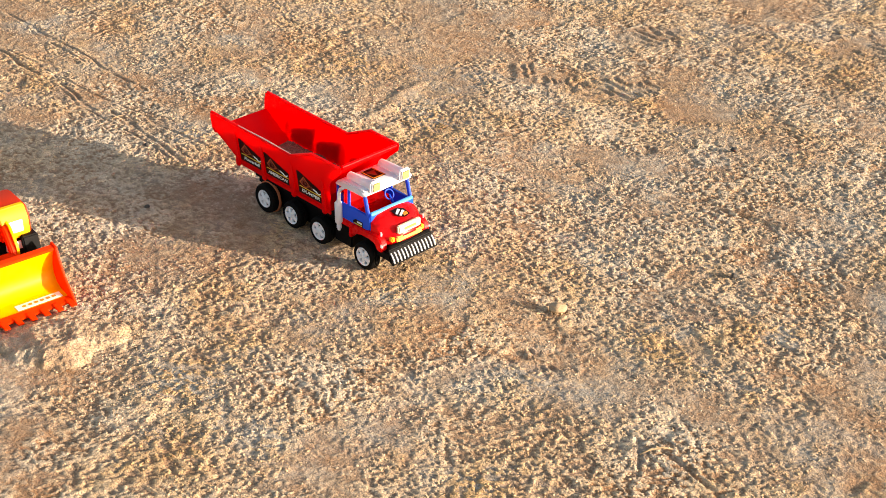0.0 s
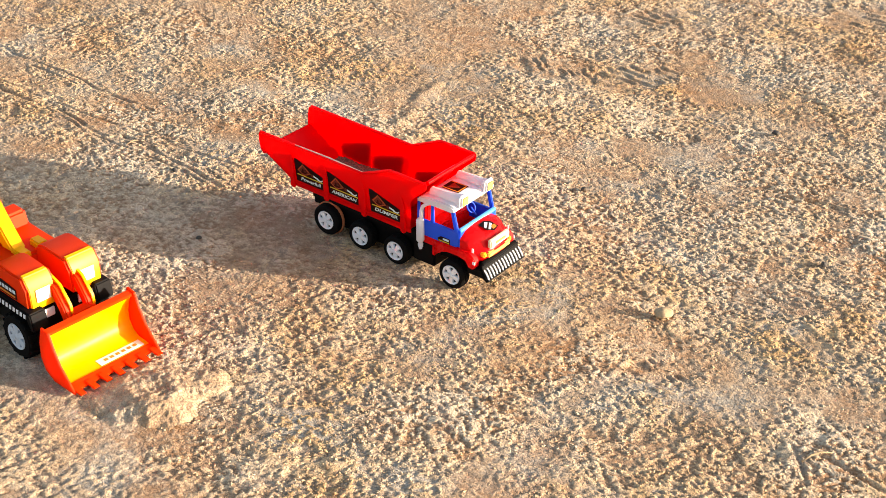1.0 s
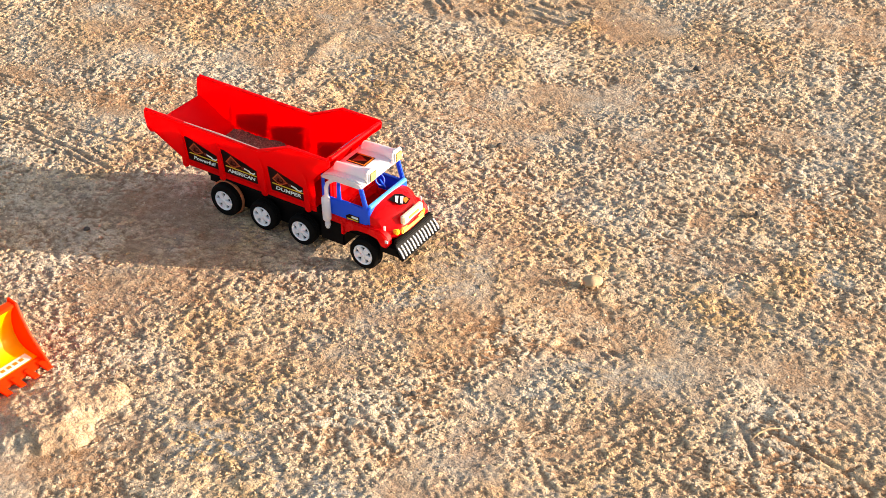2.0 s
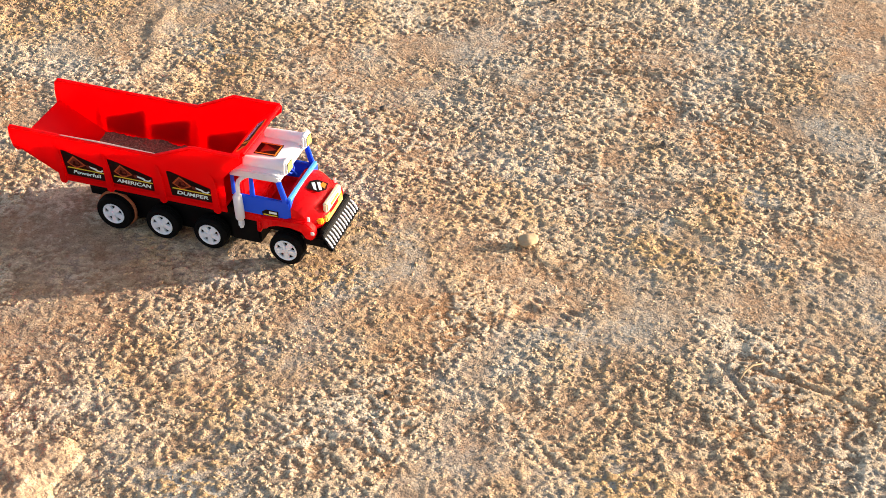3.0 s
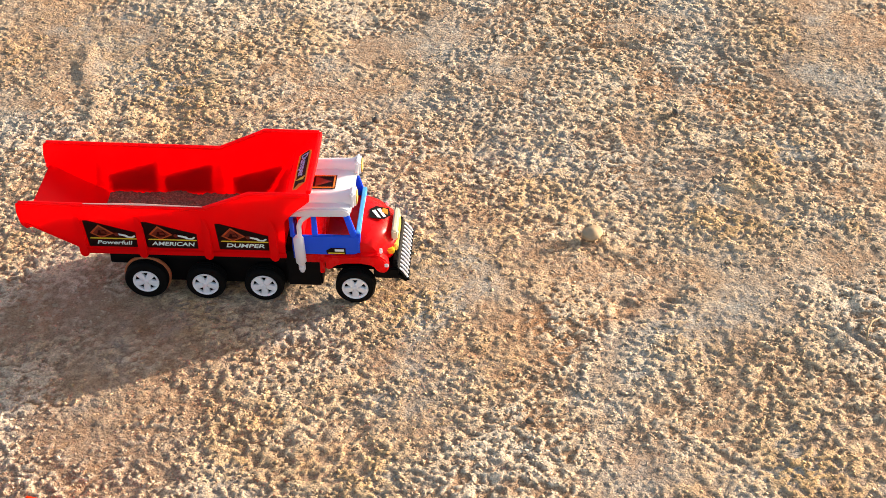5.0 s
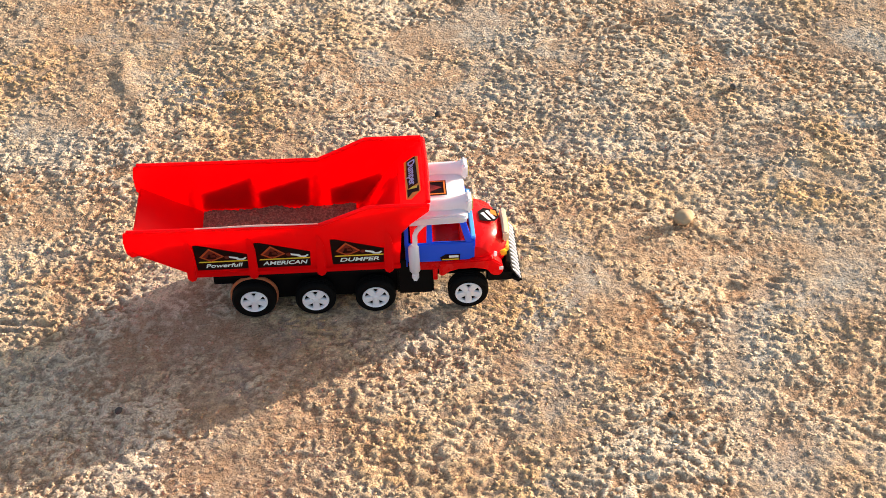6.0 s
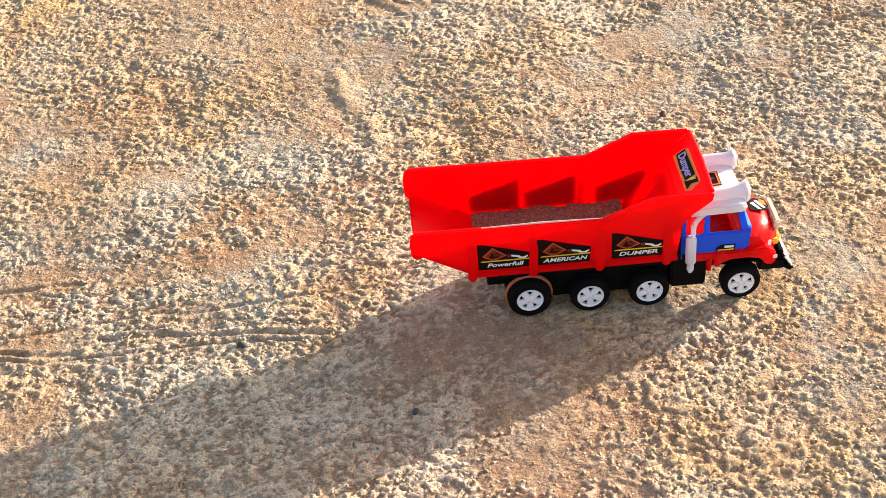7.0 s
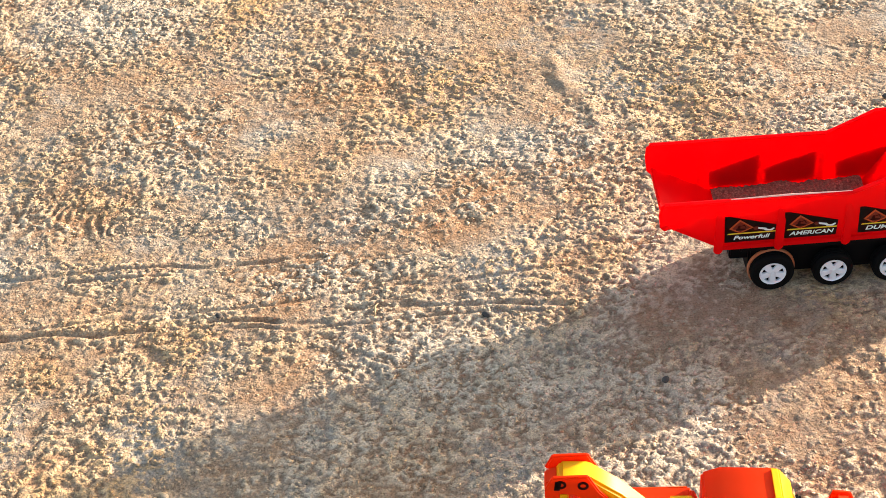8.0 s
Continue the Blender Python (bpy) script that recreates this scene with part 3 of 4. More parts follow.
        part("door_sill", prism([(0.088, 0.075), (0.132, 0.075), (0.132, 0.079), (0.088, 0.079)], a - 0.0007, b + 0.0007, "y", 0.0006), BLUE, t)
        dm = basis((0.102 if side < 0 else 0.119, side * 0.0388, 0.0575), (1 if side < 0 else -1, 0, 0), (0, 0, 1))
        ds = part("door_sticker", flat([(0, 0), (0.018, 0), (0.018, 0.0075), (0.004, 0.0075), (-0.001, 0.004)], 0.0004), INK, t, "small black door sticker", at=dm)
        part("sticker_rule", flat([(0.001, 0.0008), (0.017, 0.0008), (0.017, 0.002), (0.001, 0.002)], 0.0007), INK_YELLOW, ds)
        part("sticker_bar", flat([(0.0075, 0.0036), (0.0165, 0.0036), (0.0165, 0.0062), (0.0075, 0.0062)], 0.0007), INK_WHITE, ds)
        part("side_step", prism([(0.073, 0.046), (0.112, 0.046), (0.112, 0.0565), (0.073, 0.0565)], min(side * 0.0395, side * 0.030), max(side * 0.0395, side * 0.030), "y", 0.001), RED_SOLID, t)
        part("mud_flap", box(0.094, 0.0985, min(side * 0.041, side * 0.032), max(side * 0.041, side * 0.032), 0.034, 0.05, 0.0008), RED_SOLID, t, "red tab below the door")
    # surround coloured paler to stand in for sun on its front edges
    part("windscreen_frame", joined(box(0.1305, 0.1348, -0.037, 0.037, 0.079, 0.0836, 0.0008), box(0.117, 0.122, -0.037, 0.037, 0.103, 0.107, 0.0008)), BLUE_LIT, t, "blue windscreen surround in a painted sunlit tone")
    seat = part("seat", joined(box(0.076, 0.098, -0.033, 0.033, 0.055, 0.072, 0.002), box(0.0735, 0.079, -0.033, 0.033, 0.068, 0.098, 0.002)), RED_SOLID, t, "red bench seat inside the cab")
    part("cab_floor", box(0.07, 0.131, -0.036, 0.036, 0.049, 0.054, 0.0006), RED_SOLID, t)
    part("dashboard", box(0.1215, 0.131, -0.035, 0.035, 0.064, 0.075, 0.002), RED_SOLID, t)
    wheel_bm = lathe([(0.0062, -0.0009), (0.0075, -0.0009), (0.0075, 0.0009), (0.0062, 0.0009), (0.0062, -0.0009)], 24)
    part("steering_wheel", joined(moved(wheel_bm, pose(0.111, 0.016, 0.084, 0, 0, 90) @ pose(0, 0, 0, -35, 0, 0)), tube([(0.119, 0.016, 0.076), (0.111, 0.016, 0.084)], 0.0012)), BLUE, t)
    # roof
    part("roof", prism([(0.0668, 0.1030), (0.124, 0.1045), (0.1275, 0.1075), (0.127, 0.1120), (0.118, 0.1150), (0.0840, 0.1142), (0.0740, 0.1112)], -0.0425, 0.0425, "y", 0.0018), WHITE, t, "white cab roof with sun visor")
    for side in (-1, 1):
        horn = part("roof_lamp", joined(
            tube([(0.082, side * 0.0275, 0.1155), (0.108, side * 0.0275, 0.1168), (0.120, side * 0.0265, 0.1172), (0.1265, side * 0.026, 0.1175)], [0.0062, 0.0064, 0.0068, 0.0080]),
            box(0.1255, 0.1315, side * 0.0258 - 0.0088, side * 0.0258 + 0.0088, 0.1095, 0.1262, 0.0022)), WHITE, t, "white tubular roof lamp")
        part("lamp_face", box(0.1312, 0.1325, side * 0.0258 - 0.0058, side * 0.0258 + 0.0058, 0.1122, 0.1235, 0.0008), LENS, horn, "yellow lamp face")
    rs = part("roof_sticker", flat([(-0.013, -0.011), (0.013, -0.011), (0.013, 0.011), (-0.013, 0.011)]), INK, t, "black and orange roof sticker", at=pose(0.0965, 0.0, 0.1149, 0, -1.5, 0))
    part("sticker_sign", flat([(-0.007, -0.008), (0.009, 0), (-0.007, 0.008)], 0.0004), INK_RED, rs)
    part("sticker_edge", joined(flat([(-0.012, -0.010), (0.012, -0.010), (0.012, -0.0088), (-0.012, -0.0088)], 0.0004), flat([(-0.012, 0.0088), (0.012, 0.0088), (0.012, 0.010), (-0.012, 0.010)], 0.0004), flat([(0.0105, -0.0088), (0.012, -0.0088), (0.012, 0.0088), (0.0105, 0.0088)], 0.0004)), INK_ORANGE, rs)
    # bonnet
    bon = bmesh.new()
    bmesh.ops.create_cube(bon, size=1)
    bmesh.ops.subdivide_edges(bon, edges=bon.edges, cuts=7, use_grid_fill=True)
    for v in bon.verts:
        u, s, h = v.co.x + 0.5, v.co.y * 2, v.co.z + 0.5
        half = 0.0375 - 0.004 * u ** 3
        top = 0.0815 - 0.006 * u - 0.011 * u ** 4 - 0.0035 * s * s - 0.006 * s ** 6
        low = 0.047 - 0.002 * u
        nose = 0.1695 - 0.005 * s * s - 0.007 * s ** 6 - 0.006 * (h ** 4) - 0.002 * (1 - h) ** 3
        v.co = (0.1335 + u * (nose - 0.1335), s * half, low + h * (top - low))
    bmesh.ops.recalc_face_normals(bon, faces=bon.faces)
    part("bonnet", bon, RED_SOLID, t, "glossy red bonnet")
    for s in (-1, 1):
        part("front_fender", prism([(0.100, 0.040), (0.1045, 0.040), (0.109, 0.0445), (0.118, 0.0475), (0.134, 0.0480), (0.146, 0.0455), (0.151, 0.038), (0.158, 0.037), (0.162, 0.043), (0.160, 0.052), (0.152, 0.0585), (0.100, 0.0565)], min(s * 0.033, s * 0.0425), max(s * 0.033, s * 0.0425), "y", 0.0012), RED_SOLID, t)
    bs = part("bonnet_sticker", flat([(-0.012, -0.012), (0.006, -0.012), (0.013, -0.002), (0.010, 0.012), (-0.006, 0.012), (-0.013, 0.004)]), INK, t, "black, white and orange bonnet sticker", at=pose(0.1505, 0.0, 0.0790, 0, 9.5, 0) @ Matrix.Diagonal((0.8, 0.8, 1, 1)))
    part("sticker_stripe", flat([(-0.010, 0.001), (-0.002, -0.010), (0.002, -0.010), (-0.006, 0.004)], 0.0004), INK_WHITE, bs)
    part("sticker_stripe", flat([(-0.004, 0.006), (0.005, -0.008), (0.008, -0.006), (0.0, 0.008)], 0.0004), INK_WHITE, bs)
    part("sticker_sign", flat([(0.002, 0.002), (0.010, -0.002), (0.009, 0.008), (0.003, 0.010)], 0.0005), INK_ORANGE, bs)
    part("badge_plate", box(0.1630, 0.1689, -0.020, 0.020, 0.0605, 0.0720, 0.0016), CREAM, t, "cream grille plate")
    part("badge", box(0.1683, 0.1699, -0.0105, 0.0105, 0.0645, 0.0682, 0.0008), LENS, t, "yellow badge without letters")
    part("grille", box(0.1630, 0.1692, -0.0225, 0.0225, 0.0495, 0.0570, 0.0014), LENS, t, "yellow grille strip")
    for s in (-1, 1):
        part("headlight", joined(box(0.158, 0.1660, s * 0.0262 - 0.003, s * 0.0262 + 0.003, 0.0505, 0.0570, 0.0012)), INK_YELLOW, t, "yellow headlight")
        part("mirror_mark", box(0.1525, 0.1555, s * 0.0376 - 0.0008, s * 0.0376 + 0.0008, 0.0585, 0.0645, 0.0005), WHITE, t, "white side marker")
        part("corner_mark", box(0.1575, 0.1615, s * 0.0424 - 0.0008, s * 0.0424 + 0.0006, 0.0455, 0.0495, 0.0004), INK_WHITE, t, "pale corner reflector")
    part("bumper", joined(box(0.146, 0.172, -0.0385, 0.0385, 0.027, 0.040, 0.0016), slab([(0.168, -0.039, 0.033), (0.168, 0.039, 0.033), (0.179, 0.039, 0.026), (0.179, -0.039, 0.026)], 0.004), box(0.165, 0.1695, -0.036, 0.036, 0.038, 0.0485, 0.0008)), BLACK, t)
    for k in range(13):
        y = -0.0365 + 0.073 * k / 12
        part("guard_bar", tube([(0.1712, y, 0.0398), (0.1738, y, 0.0378), (0.1780, y, 0.0318), (0.1792, y, 0.0285)], 0.0011, 8), WHITE, t, "pale guard bar")
    part("guard_back", slab([(0.1690, -0.0385, 0.0425), (0.1690, 0.0385, 0.0425), (0.1780, 0.0390, 0.0285), (0.1780, -0.0390, 0.0285)], 0.0016), BLACK, t, "black plate behind the guard bars")
    part("guard_rail", joined(tube([(0.1690, -0.0385, 0.0440), (0.1690, 0.0385, 0.0440)], 0.0013, 8), tube([(0.1796, -0.0390, 0.0278), (0.1796, 0.0390, 0.0278)], 0.0013, 8)), BLACK, t)
    # exhaust
    for side in (-1, 1):
        y = side * 0.0425
        ex = part("exhaust_pipe", tube([(0.077, y, 0.0375), (0.077, y, 0.040), (0.077, y, 0.0405), (0.077, y, 0.045), (0.077, y, 0.046), (0.077, y, 0.049)], [0.0022, 0.0024, 0.0034, 0.0034, 0.0024, 0.0024]), WHITE, t, "white exhaust stack")
        part("muffler", tube([(0.0765, y, 0.0475), (0.0765, y, 0.050), (0.0755, y, 0.078), (0.0755, y, 0.081)], [0.0035, 0.0052, 0.0052, 0.0030]), WHITE, ex)
        part("upper_pipe", tube([(0.077, y, 0.077), (0.077, y, 0.093), (0.079, y, 0.099), (0.084, y * 0.96, 0.1035), (0.09, y * 0.9, 0.106)], 0.0024), WHITE, ex)
    return t


truck = dump_truck()


def soil_load():
    bm = bmesh.new()
    bmesh.ops.create_grid(bm, x_segments=90, y_segments=44, size=0.5)
    for v in bm.verts:
        u, s = v.co.x * 2, v.co.y * 2
        x = -0.052 + u * 0.075
        y = s * 0.0425
        edge = max(abs(u) ** 4, abs(s) ** 4)
        z = 0.0715 - 0.006 * edge + 0.004 * noise.noise(Vector((x * 60, y * 60, 0))) + 0.0022 * noise.noise(Vector((x * 260, y * 260, 3))) + 0.0012 * noise.noise(Vector((x * 700, y * 700, 5)))
        v.co = (x, y, z)
    ob = part("soil_load", bm, SOIL, None, crisp=180)
    return tagged(ob, "dark reddish-brown soil lying in the red tipper", "soil", kind="stuff")


SOIL_N = nodes_of("dark soil")
SOIL = SOIL_N[0]
sn = node(SOIL_N[1], "ShaderNodeTexNoise", Scale=420.0, Detail=4.0, Roughness=0.7)
stc = SOIL_N[1].new("ShaderNodeTexCoord")
SOIL_N[2].new(stc.outputs["Object"], sn.inputs["Vector"])
sr = ramp(SOIL_N[1], SOIL_N[2], sn.outputs[0], [(0.3, (0.075, 0.018, 0.011)), (0.52, (0.25, 0.082, 0.046)), (0.72, (0.46, 0.2, 0.12))])
SOIL_N[2].new(sr.outputs[0], SOIL_N[3].inputs["Base Color"])
SOIL_N[3].inputs["Roughness"].default_value = 0.95
soil_load()


# ---- toy loader with digging arm ----
def loader():
    t = tagged(new("toy_loader"), "orange plastic toy loader with yellow digging arm and bucket", "toy loader")
    for x in (0.0, 0.102):
        part("axle", tube([(x, -0.045, 0.028), (x, 0.045, 0.028)], 0.004), BLACK, t)
        for side in (-1, 1):
            wheel_parts(t, "wheel", x, side * 0.056, side, 0.0265, 0.022, 0.0165, CHROME, 6, lugs=16)
    part("chassis", joined(box(-0.035, 0.125, -0.03, 0.03, 0.022, 0.058, 0.003), box(0.02, 0.085, -0.048, 0.048, 0.03, 0.062, 0.003)), BLACK, t)
    for side in (-1, 1):
        a, b = sorted((side * 0.055, side * 0.034))
        part("rear_fender", prism([(-0.034, 0.044), (-0.026, 0.060), (0.022, 0.060), (0.034, 0.044), (0.042, 0.044), (0.036, 0.068), (-0.038, 0.068), (-0.042, 0.044)], a, b, "y", 0.0015), BLACK, t)
        part("front_fender", prism([(0.066, 0.046), (0.074, 0.060), (0.126, 0.060), (0.134, 0.046), (0.140, 0.05), (0.134, 0.070), (0.062, 0.070), (0.058, 0.046)], a, b, "y", 0.0015), BLACK, t, "black front fender with grey print")
        dm = basis((0.066 if side < 0 else 0.13, side * 0.0553, 0.0615), (1 if side < 0 else -1, 0, 0), (0, 0, 1))
        for k in range(9):
            part("fender_print", flat([(0.007 * k, 0), (0.007 * k + 0.004, 0), (0.007 * k + 0.0055, 0.006), (0.007 * k + 0.0015, 0.006)], 0.0002), RIM, t, "grey slanted print bar", at=dm)
    # rear deck with cab
    part("deck", prism([(-0.046, 0.062), (0.052, 0.062), (0.056, 0.072), (0.050, 0.088), (-0.040, 0.090), (-0.049, 0.080)], -0.048, 0.048, "y", 0.003), ORANGE, t)
    part("seat_block", prism([(-0.040, 0.088), (-0.006, 0.088), (-0.012, 0.112), (-0.036, 0.114)], -0.044, -0.008, "y", 0.003), ORANGE, t)
    part("seat_block", prism([(-0.040, 0.088), (-0.006, 0.088), (-0.012, 0.108), (-0.036, 0.108)], 0.010, 0.044, "y", 0.003), ORANGE, t)
    part("lever_block", box(-0.004, 0.010, -0.040, -0.026, 0.086, 0.104, 0.002), YELLOW, t, "yellow lever block")
    part("lever_block", box(0.030, 0.054, -0.008, 0.006, 0.084, 0.094, 0.002), YELLOW, t, "yellow lever block")
    part("lever_block", box(0.030, 0.050, 0.018, 0.032, 0.086, 0.096, 0.002), YELLOW, t, "yellow lever block")
    for side in (-1, 1):
        dm = basis((-0.040 if side < 0 else 0.046, side * 0.0482, 0.066), (1 if side < 0 else -1, 0, 0), (0, 0, 1))
        pl = part("side_sticker", flat([(0, 0), (0.084, 0), (0.084, 0.018), (0, 0.020)], 0.0003), INK_ORANGE, t, "orange side sticker with black stripes", at=dm)
        for k in range(10):
            part("stripe", flat([(0.004 + 0.008 * k, 0.0005), (0.008 + 0.008 * k, 0.0005), (0.006 + 0.008 * k, 0.007), (0.002 + 0.008 * k, 0.007)], 0.0006), INK, pl)
        band = part("name_band", flat([(0.026, 0.0085), (0.078, 0.0085), (0.078, 0.0175), (0.026, 0.0175)], 0.0006), INK_WHITE, pl)
        lettering("sticker_word", "Powerful", 0.0095, BLUE, pl, pose(0.052, 0.0125, 0.0009), shear=0.2)
        part("word_block", flat([(0.004, 0.0095), (0.020, 0.0095), (0.020, 0.0165), (0.004, 0.0165)], 0.0006), INK, pl)
    # digging arm: boom up and back, stick down, small bucket behind
    boom = [(0.040, 0.090), (0.022, 0.108), (-0.006, 0.140), (-0.030, 0.160), (-0.050, 0.160), (-0.056, 0.150), (-0.044, 0.146), (-0.028, 0.142), (-0.012, 0.120), (0.006, 0.098), (0.016, 0.088)]
    part("boom", prism(boom, -0.009, 0.009, "y", 0.002), YELLOW, t, "bent yellow boom")
    for side in (-1, 1):
        a, b = sorted((side * 0.009, side * 0.0125))
        part("boom_plate", prism([(0.012, 0.090), (0.004, 0.116), (-0.022, 0.148), (-0.030, 0.164), (-0.056, 0.163), (-0.062, 0.150), (-0.040, 0.144), (-0.026, 0.134), (-0.012, 0.108), (-0.002, 0.090)], a, b, "y", 0.001), ORANGE, t)
        m = basis((-0.057 if side < 0 else -0.032, side * 0.0126, 0.151), (1 if side < 0 else -1, 0, 0), (0, 0, 1))
        for k in range(1):
            part("plate_print", flat([(0.002 + 0.009 * k, 0), (0.006 + 0.009 * k, 0), (0.008 + 0.009 * k, 0.009), (0.003 + 0.009 * k, 0.009)], 0.0003), INK, t, "black plate print", at=m)
    part("stick", prism([(-0.052, 0.156), (-0.042, 0.150), (-0.046, 0.118), (-0.050, 0.082), (-0.060, 0.082), (-0.062, 0.120), (-0.062, 0.152)], -0.0075, 0.0075, "y", 0.0015), ORANGE, t)
    part("stick_panel", box(-0.052, -0.0445, -0.0082, 0.0082, 0.118, 0.142, 0.001), YELLOW, t, "yellow stick panel")
    part("arm_cylinder", tube([(0.0, -0.0, 0.092), (-0.03, 0, 0.140)], 0.0035), RED_SOLID, t, "red arm cylinder")
    part("digging_bucket", prism([(-0.048, 0.086), (-0.076, 0.082), (-0.086, 0.064), (-0.080, 0.044), (-0.066, 0.036), (-0.068, 0.048), (-0.074, 0.062), (-0.066, 0.074), (-0.050, 0.076)], -0.022, 0.022, "y", 0.0015), ORANGE, t, "orange digging bucket hanging behind")
    for k in range(6):
        part("bucket_rib", prism([(-0.077, 0.083), (-0.0875, 0.064), (-0.081, 0.043), (-0.0795, 0.044), (-0.0855, 0.064), (-0.076, 0.0815)], -0.0195 + 0.0075 * k, -0.018 + 0.0075 * k, "y", 0.0003), BLACK, t, "dark rib of the digging bucket")
    for side in (-1, 1):
        for x, z in ((-0.034, 0.1555), (-0.050, 0.1565)):
            ring = moved(lathe([(0.0022, -0.0003), (0.0040, -0.0003), (0.0040, 0.0003), (0.0022, 0.0003), (0.0022, -0.0003)], 20), pose(x, side * 0.0129, z))
            part("printed_ring", ring, INK, t, "black ring print on the boom")
    tz = part("seat_sticker", flat([(0, 0), (0.014, 0), (0.012, 0.016), (0.002, 0.017)], 0.0003), INK_WHITE, t, "white seat sticker with dark print", at=basis((-0.031, -0.0442, 0.0925), (1, 0, 0), (0, 0, 1)))
    part("print_bar", flat([(0.002, 0.004), (0.006, 0.004), (0.006, 0.013), (0.002, 0.013)], 0.0006), INK, tz)
    part("print_bar", flat([(0.0075, 0.004), (0.0115, 0.004), (0.0115, 0.013), (0.0075, 0.013)], 0.0006), INK, tz)
    # front housings
    for y0, y1 in ((-0.048, -0.010), (0.010, 0.052)):
        part("front_housing", prism([(0.056, 0.064), (0.124, 0.064), (0.1225, 0.092), (0.114, 0.1045), (0.070, 0.1060), (0.056, 0.100)], y0, y1, "y", 0.0022), ORANGE, t)
        part("housing_face", prism([(0.1215, 0.066), (0.1262, 0.066), (0.1245, 0.091), (0.1145, 0.1055), (0.108, 0.1065), (0.1105, 0.103), (0.1205, 0.089)], y0 + 0.003, y1 - 0.003, "y", 0.001), YELLOW, t, "yellow front face")
        fp = part("face_sticker", flat([(-0.009, -0.008), (0.009, -0.008), (0.009, 0.008), (-0.009, 0.008)]), INK_WHITE, t, "white face sticker with grey print", at=basis((0.1262, (y0 + y1) / 2, 0.0835), (0, 1, 0), (-0.0015, 0, 0.025)))
        for k in range(3):
            part("print_bar", flat([(-0.006 + 0.0045 * k, -0.003), (-0.003 + 0.0045 * k, -0.003), (-0.003 + 0.0045 * k, 0.003), (-0.006 + 0.0045 * k, 0.003)], 0.0004), RIM, fp)
        part("bumper_plate", box(0.126, 0.1285, y0 + 0.004, y1 - 0.008, 0.052, 0.063, 0.0008), INK_WHITE, t, "white bumper sticker")
    for side, y in ((-1, -0.0482), (1, 0.0522)):
        hm = basis((0.064 if side < 0 else 0.104, y, 0.072), (1 if side < 0 else -1, 0, 0), (0, 0, 1))
        hs = part("housing_sticker", flat([(0, 0), (0.038, 0), (0.038, 0.014), (0, 0.018)], 0.0003), INK, t, "black housing sticker with pale print", at=hm)
        for k in range(5):
            part("print_bar", flat([(0.003 + 0.007 * k, 0.0075), (0.008 + 0.007 * k, 0.0075), (0.008 + 0.007 * k, 0.012), (0.003 + 0.007 * k, 0.012)], 0.0006), RIM, hs)
        part("print_bar", flat([(0.003, 0.002), (0.035, 0.002), (0.035, 0.0045), (0.003, 0.0045)], 0.0006), INK_ORANGE, hs)
    part("nose", box(0.122, 0.1265, -0.047, 0.051, 0.034, 0.064, 0.002), BLACK, t)
    # loader arms
    for y in (-0.013, 0.017):
        arm = [(0.098, 0.090), (0.112, 0.094), (0.130, 0.088), (0.146, 0.068), (0.156, 0.046), (0.160, 0.026), (0.150, 0.026), (0.144, 0.044), (0.134, 0.062), (0.122, 0.076), (0.108, 0.080), (0.098, 0.080)]
        part("loader_arm", prism(arm, y - 0.005, y + 0.005, "y", 0.0016), ORANGE, t)
        part("arm_edge", prism([(0.112, 0.0945), (0.131, 0.0885), (0.147, 0.0685), (0.150, 0.058), (0.151, 0.060), (0.149, 0.0705), (0.132, 0.0905), (0.113, 0.0965)], y + 0.0012, y + 0.0048, "y", 0.0004), YELLOW, t, "yellow edge of the loader arm")
    part("cross_bar", joined(tube([(0.150, -0.02, 0.040), (0.150, 0.024, 0.040)], 0.005), box(0.140, 0.156, -0.012, 0.016, 0.044, 0.060, 0.002)), ORANGE, t)
    # front bucket: curved back, floor, two cheeks, teeth
    curve = [(0.166, 0.062), (0.160, 0.050), (0.157, 0.036), (0.158, 0.022), (0.165, 0.010), (0.176, 0.0045), (0.205, 0.0035)]
    inner = [(0.169, 0.0615), (0.1635, 0.049), (0.1605, 0.036), (0.1613, 0.0235), (0.1672, 0.0128), (0.177, 0.0078), (0.205, 0.0058)]
    part("bucket", prism(curve + inner[::-1], -0.056, 0.058, "y", 0.0006), YELLOW, t, "yellow bucket shell")
    part("bucket_lip", prism([(0.163, 0.0615), (0.172, 0.0605), (0.172, 0.0645), (0.163, 0.0660)], -0.056, 0.058, "y", 0.0008), ORANGE, t)
    for y in (-0.059, 0.058):
        part("bucket_cheek", prism([(0.160, 0.068), (0.174, 0.066), (0.180, 0.050), (0.190, 0.030), (0.208, 0.010), (0.214, 0.003), (0.176, 0.002), (0.160, 0.010), (0.153, 0.026), (0.154, 0.046)], y, y + 0.003, "y", 0.0008), ORANGE, t)
    part("bucket_edge", prism([(0.196, 0.0030), (0.209, 0.0028), (0.209, 0.0052), (0.196, 0.0072)], -0.056, 0.058, "y", 0.0004), ORANGE, t)
    for k in range(7):
        y = -0.052 + 0.106 * k / 6
        part("tooth", prism([(0.204, 0.0036), (0.221, 0.0040), (0.221, 0.0056), (0.204, 0.0072)], y - 0.004, y + 0.004, "y", 0.0006), ORANGE, t)
    bs = part("bucket_sticker", flat([(-0.03, -0.006), (0.03, -0.006), (0.03, 0.006), (-0.03, 0.006)]), INK_WHITE, t, "worn white bucket sticker", at=basis((0.188, 0.022, 0.0072), (0, 1, 0), (-1, 0, 0.04)))
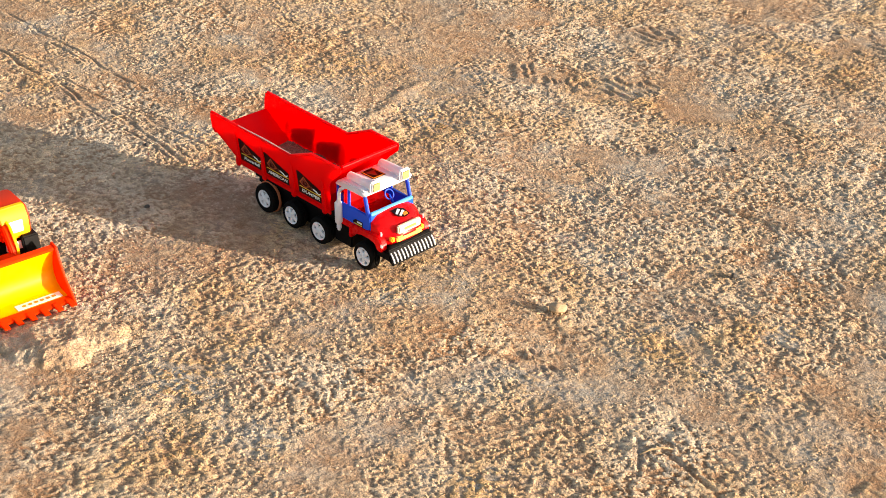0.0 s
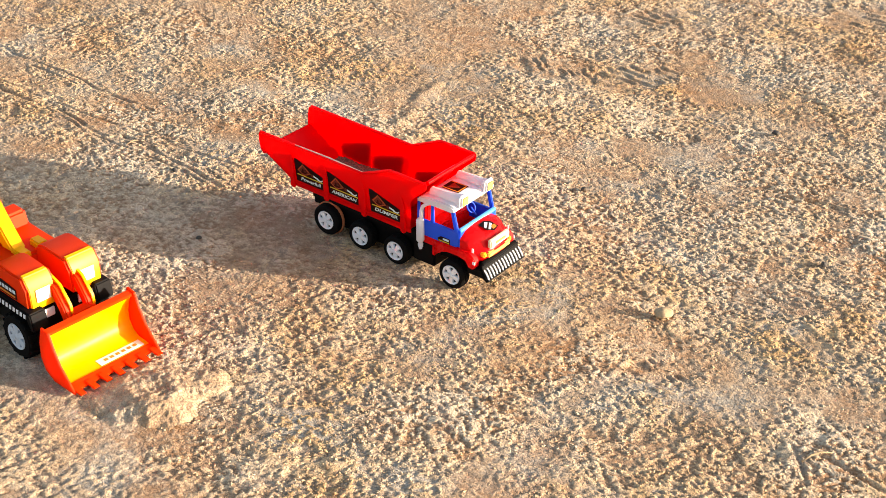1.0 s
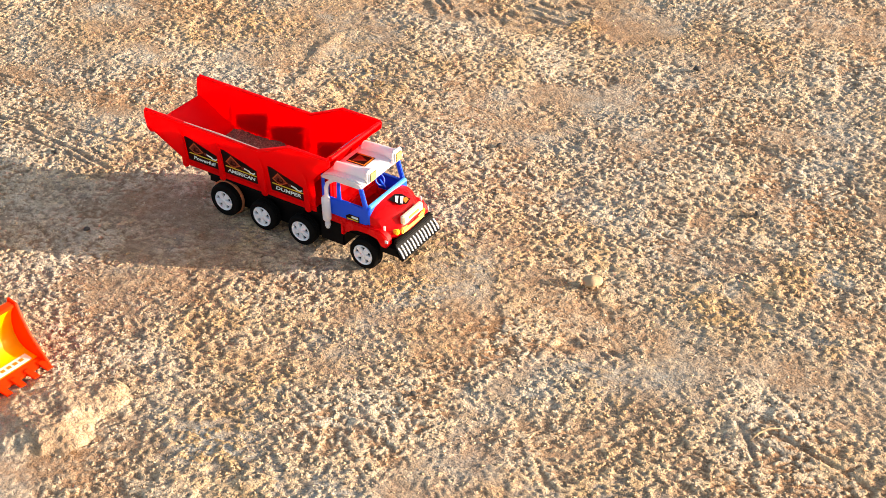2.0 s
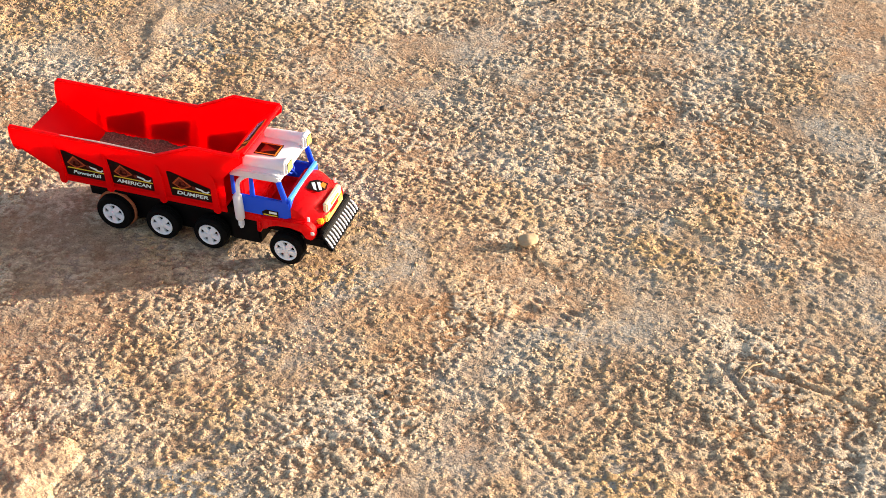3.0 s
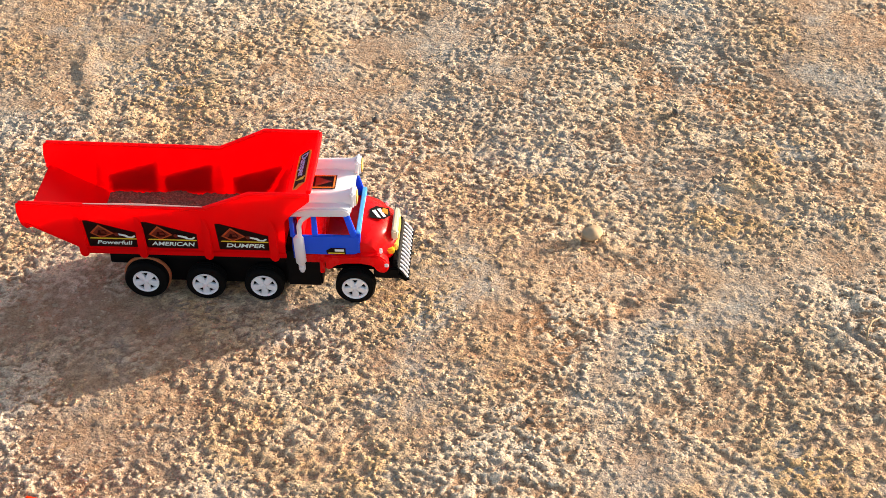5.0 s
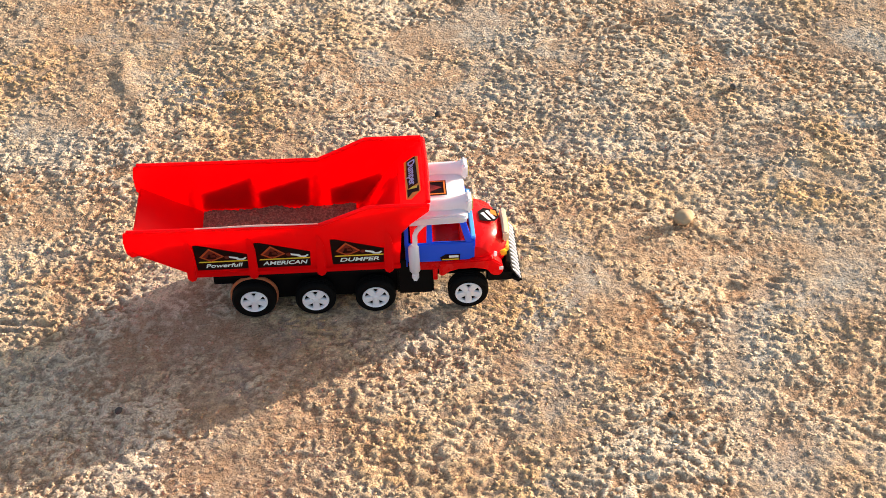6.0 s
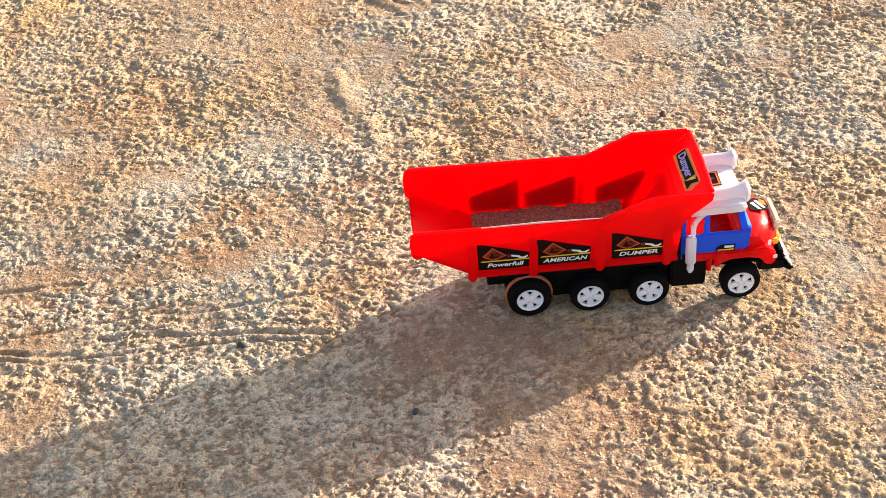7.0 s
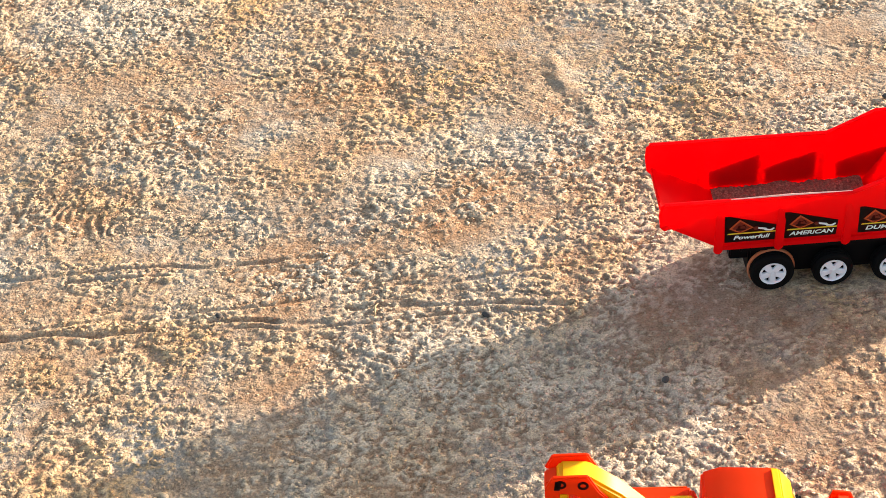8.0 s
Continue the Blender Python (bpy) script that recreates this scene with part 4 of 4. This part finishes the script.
    for k in range(6):
        part("print_bar", flat([(-0.022 + 0.008 * k, -0.002), (-0.017 + 0.008 * k, -0.002), (-0.017 + 0.008 * k, 0.002), (-0.022 + 0.008 * k, 0.002)], 0.0004), INK_ORANGE, bs)
    t.matrix_basis = pose(EXC[0], EXC[1], 0.0, 0, 0, -5)
    return t


loader()


def heap(name, centre, radii, height, label, turn=0.0):
    """A low pile of loose sand: a ridge bent round a hollow, crumbs all over, a ragged foot."""
    n = 110
    g = np.linspace(-1, 1, n)
    U, V = np.meshgrid(g, g, indexing="ij")
    a, b = turned(U * radii[0], V * radii[1], -turn, 1.0)
    X, Y = centre[0] + a, centre[1] + b
    r = np.hypot(U, V) + 0.45 * (vnoise(X / 0.045, Y / 0.045, 41) - 0.5) + 0.12 * (vnoise(X / 0.012, Y / 0.012, 42) - 0.5)
    ring = np.exp(-((r - 0.45) / 0.24) ** 2) * (0.5 + 0.5 * step(-0.6, 0.5, U + 0.3 * V))
    body = height * (0.35 * (1 - step(0.0, 0.9, r)) + 0.65 * ring * (0.7 + 0.4 * vnoise(X / 0.025, Y / 0.025, 43) + 0.12 * vnoise(X / 0.010, Y / 0.010, 46)))
    crumbs = 0.0022 * vnoise(X / 0.0050, Y / 0.0050, 44) + 0.0016 * vnoise(X / 0.0031, Y / 0.0031, 45)
    foot = 1 - step(0.75, 1.0, r)
    Z = body * foot + crumbs * foot - 0.004 * (1 - foot)
    bm = bmesh.new()
    vs = [[bm.verts.new((X[i, j], Y[i, j], Z[i, j])) for j in range(n)] for i in range(n)]
    for i in range(n - 1):
        for j in range(n - 1):
            bm.faces.new((vs[i][j], vs[i + 1][j], vs[i + 1][j + 1], vs[i][j + 1]))
    ob = part(name, bm, SAND_LOOSE, None, crisp=180)
    att = ob.data.attributes.new("crumb", "FLOAT", "POINT")
    att.data.foreach_set("value", np.full(n * n, 0.4, dtype=np.float32))
    return tagged(ob, label, "sand pile", kind="stuff")


SAND_LOOSE = sand("loose sand")
heap("sand_pile", (EXC[0] + 0.270, EXC[1] - 0.012), (0.066, 0.080), 0.0125, "small pile of loose tan sand before the bucket", 15)


def pebble(at, size, material, label, seed):
    bm = bmesh.new()
    bmesh.ops.create_icosphere(bm, subdivisions=3, radius=1)
    for v in bm.verts:
        k = 1 + 0.25 * noise.noise(v.co * 1.3 + Vector((seed, 0, 0))) + 0.08 * noise.noise(v.co * 4 + Vector((0, seed, 0)))
        v.co = (v.co.x * size[0] * k, v.co.y * size[1] * k, v.co.z * size[2] * k)
    ob = part("pebble", bm, material, None, crisp=180)
    ob.matrix_basis = pose(at[0], at[1], size[2] * 0.4, 0, 0, seed * 40)
    return tagged(ob, label, "pebble", group="pebbles on the sand")


PALE = plastic("pale stone", (0.40, 0.29, 0.18), rough=0.9, dust=0.8, gloss=0.05)
DARK = plastic("dark stone", (0.06, 0.055, 0.05), rough=0.8, dust=0.5)
pebble((0.365, 0.074), (0.012, 0.009, 0.0058), PALE, "smooth tan pebble lying on the sand", 1)
for k, (x, y, s) in enumerate(((-0.63, -0.02, 0.0042), (-0.36, -0.05, 0.005), (0.25, 0.62, 0.006), (-0.2, -0.16, 0.004), (0.47, 0.31, 0.005), (-0.47, 0.1, 0.004), (0.3, -0.2, 0.004), (0.12, 0.28, 0.005))):
    pebble((x, y), (s, s * 0.8, s * 0.6), DARK, "small dark grey pebble on the sand", 3 + k)


def twig(at, points, radius, label):
    ob = part("twig", tube(points, [radius * 0.6, radius, radius * 0.9, radius * 0.4], 8), STRAW, None, crisp=180)
    ob.matrix_basis = pose(at[0], at[1], 0.0012, 0, 0, at[2])
    return tagged(ob, label, "twig", group="twigs on the sand")


STRAW = plastic("dry straw", (0.34, 0.25, 0.15), rough=0.85, dust=0.5, gloss=0.1)
twig((0.632, -0.062, 60), [(-0.02, 0, 0), (-0.006, 0.004, 0.0015), (0.008, 0.005, 0.001), (0.02, 0.0, 0)], 0.0013, "short curved pale dry twig on the sand")
twig((-0.47, -0.03, 80), [(-0.010, 0, 0), (-0.003, 0.001, 0.001), (0.004, 0.002, 0.001), (0.010, 0.0, 0)], 0.0010, "tiny dry straw bit beside a wheel rut")
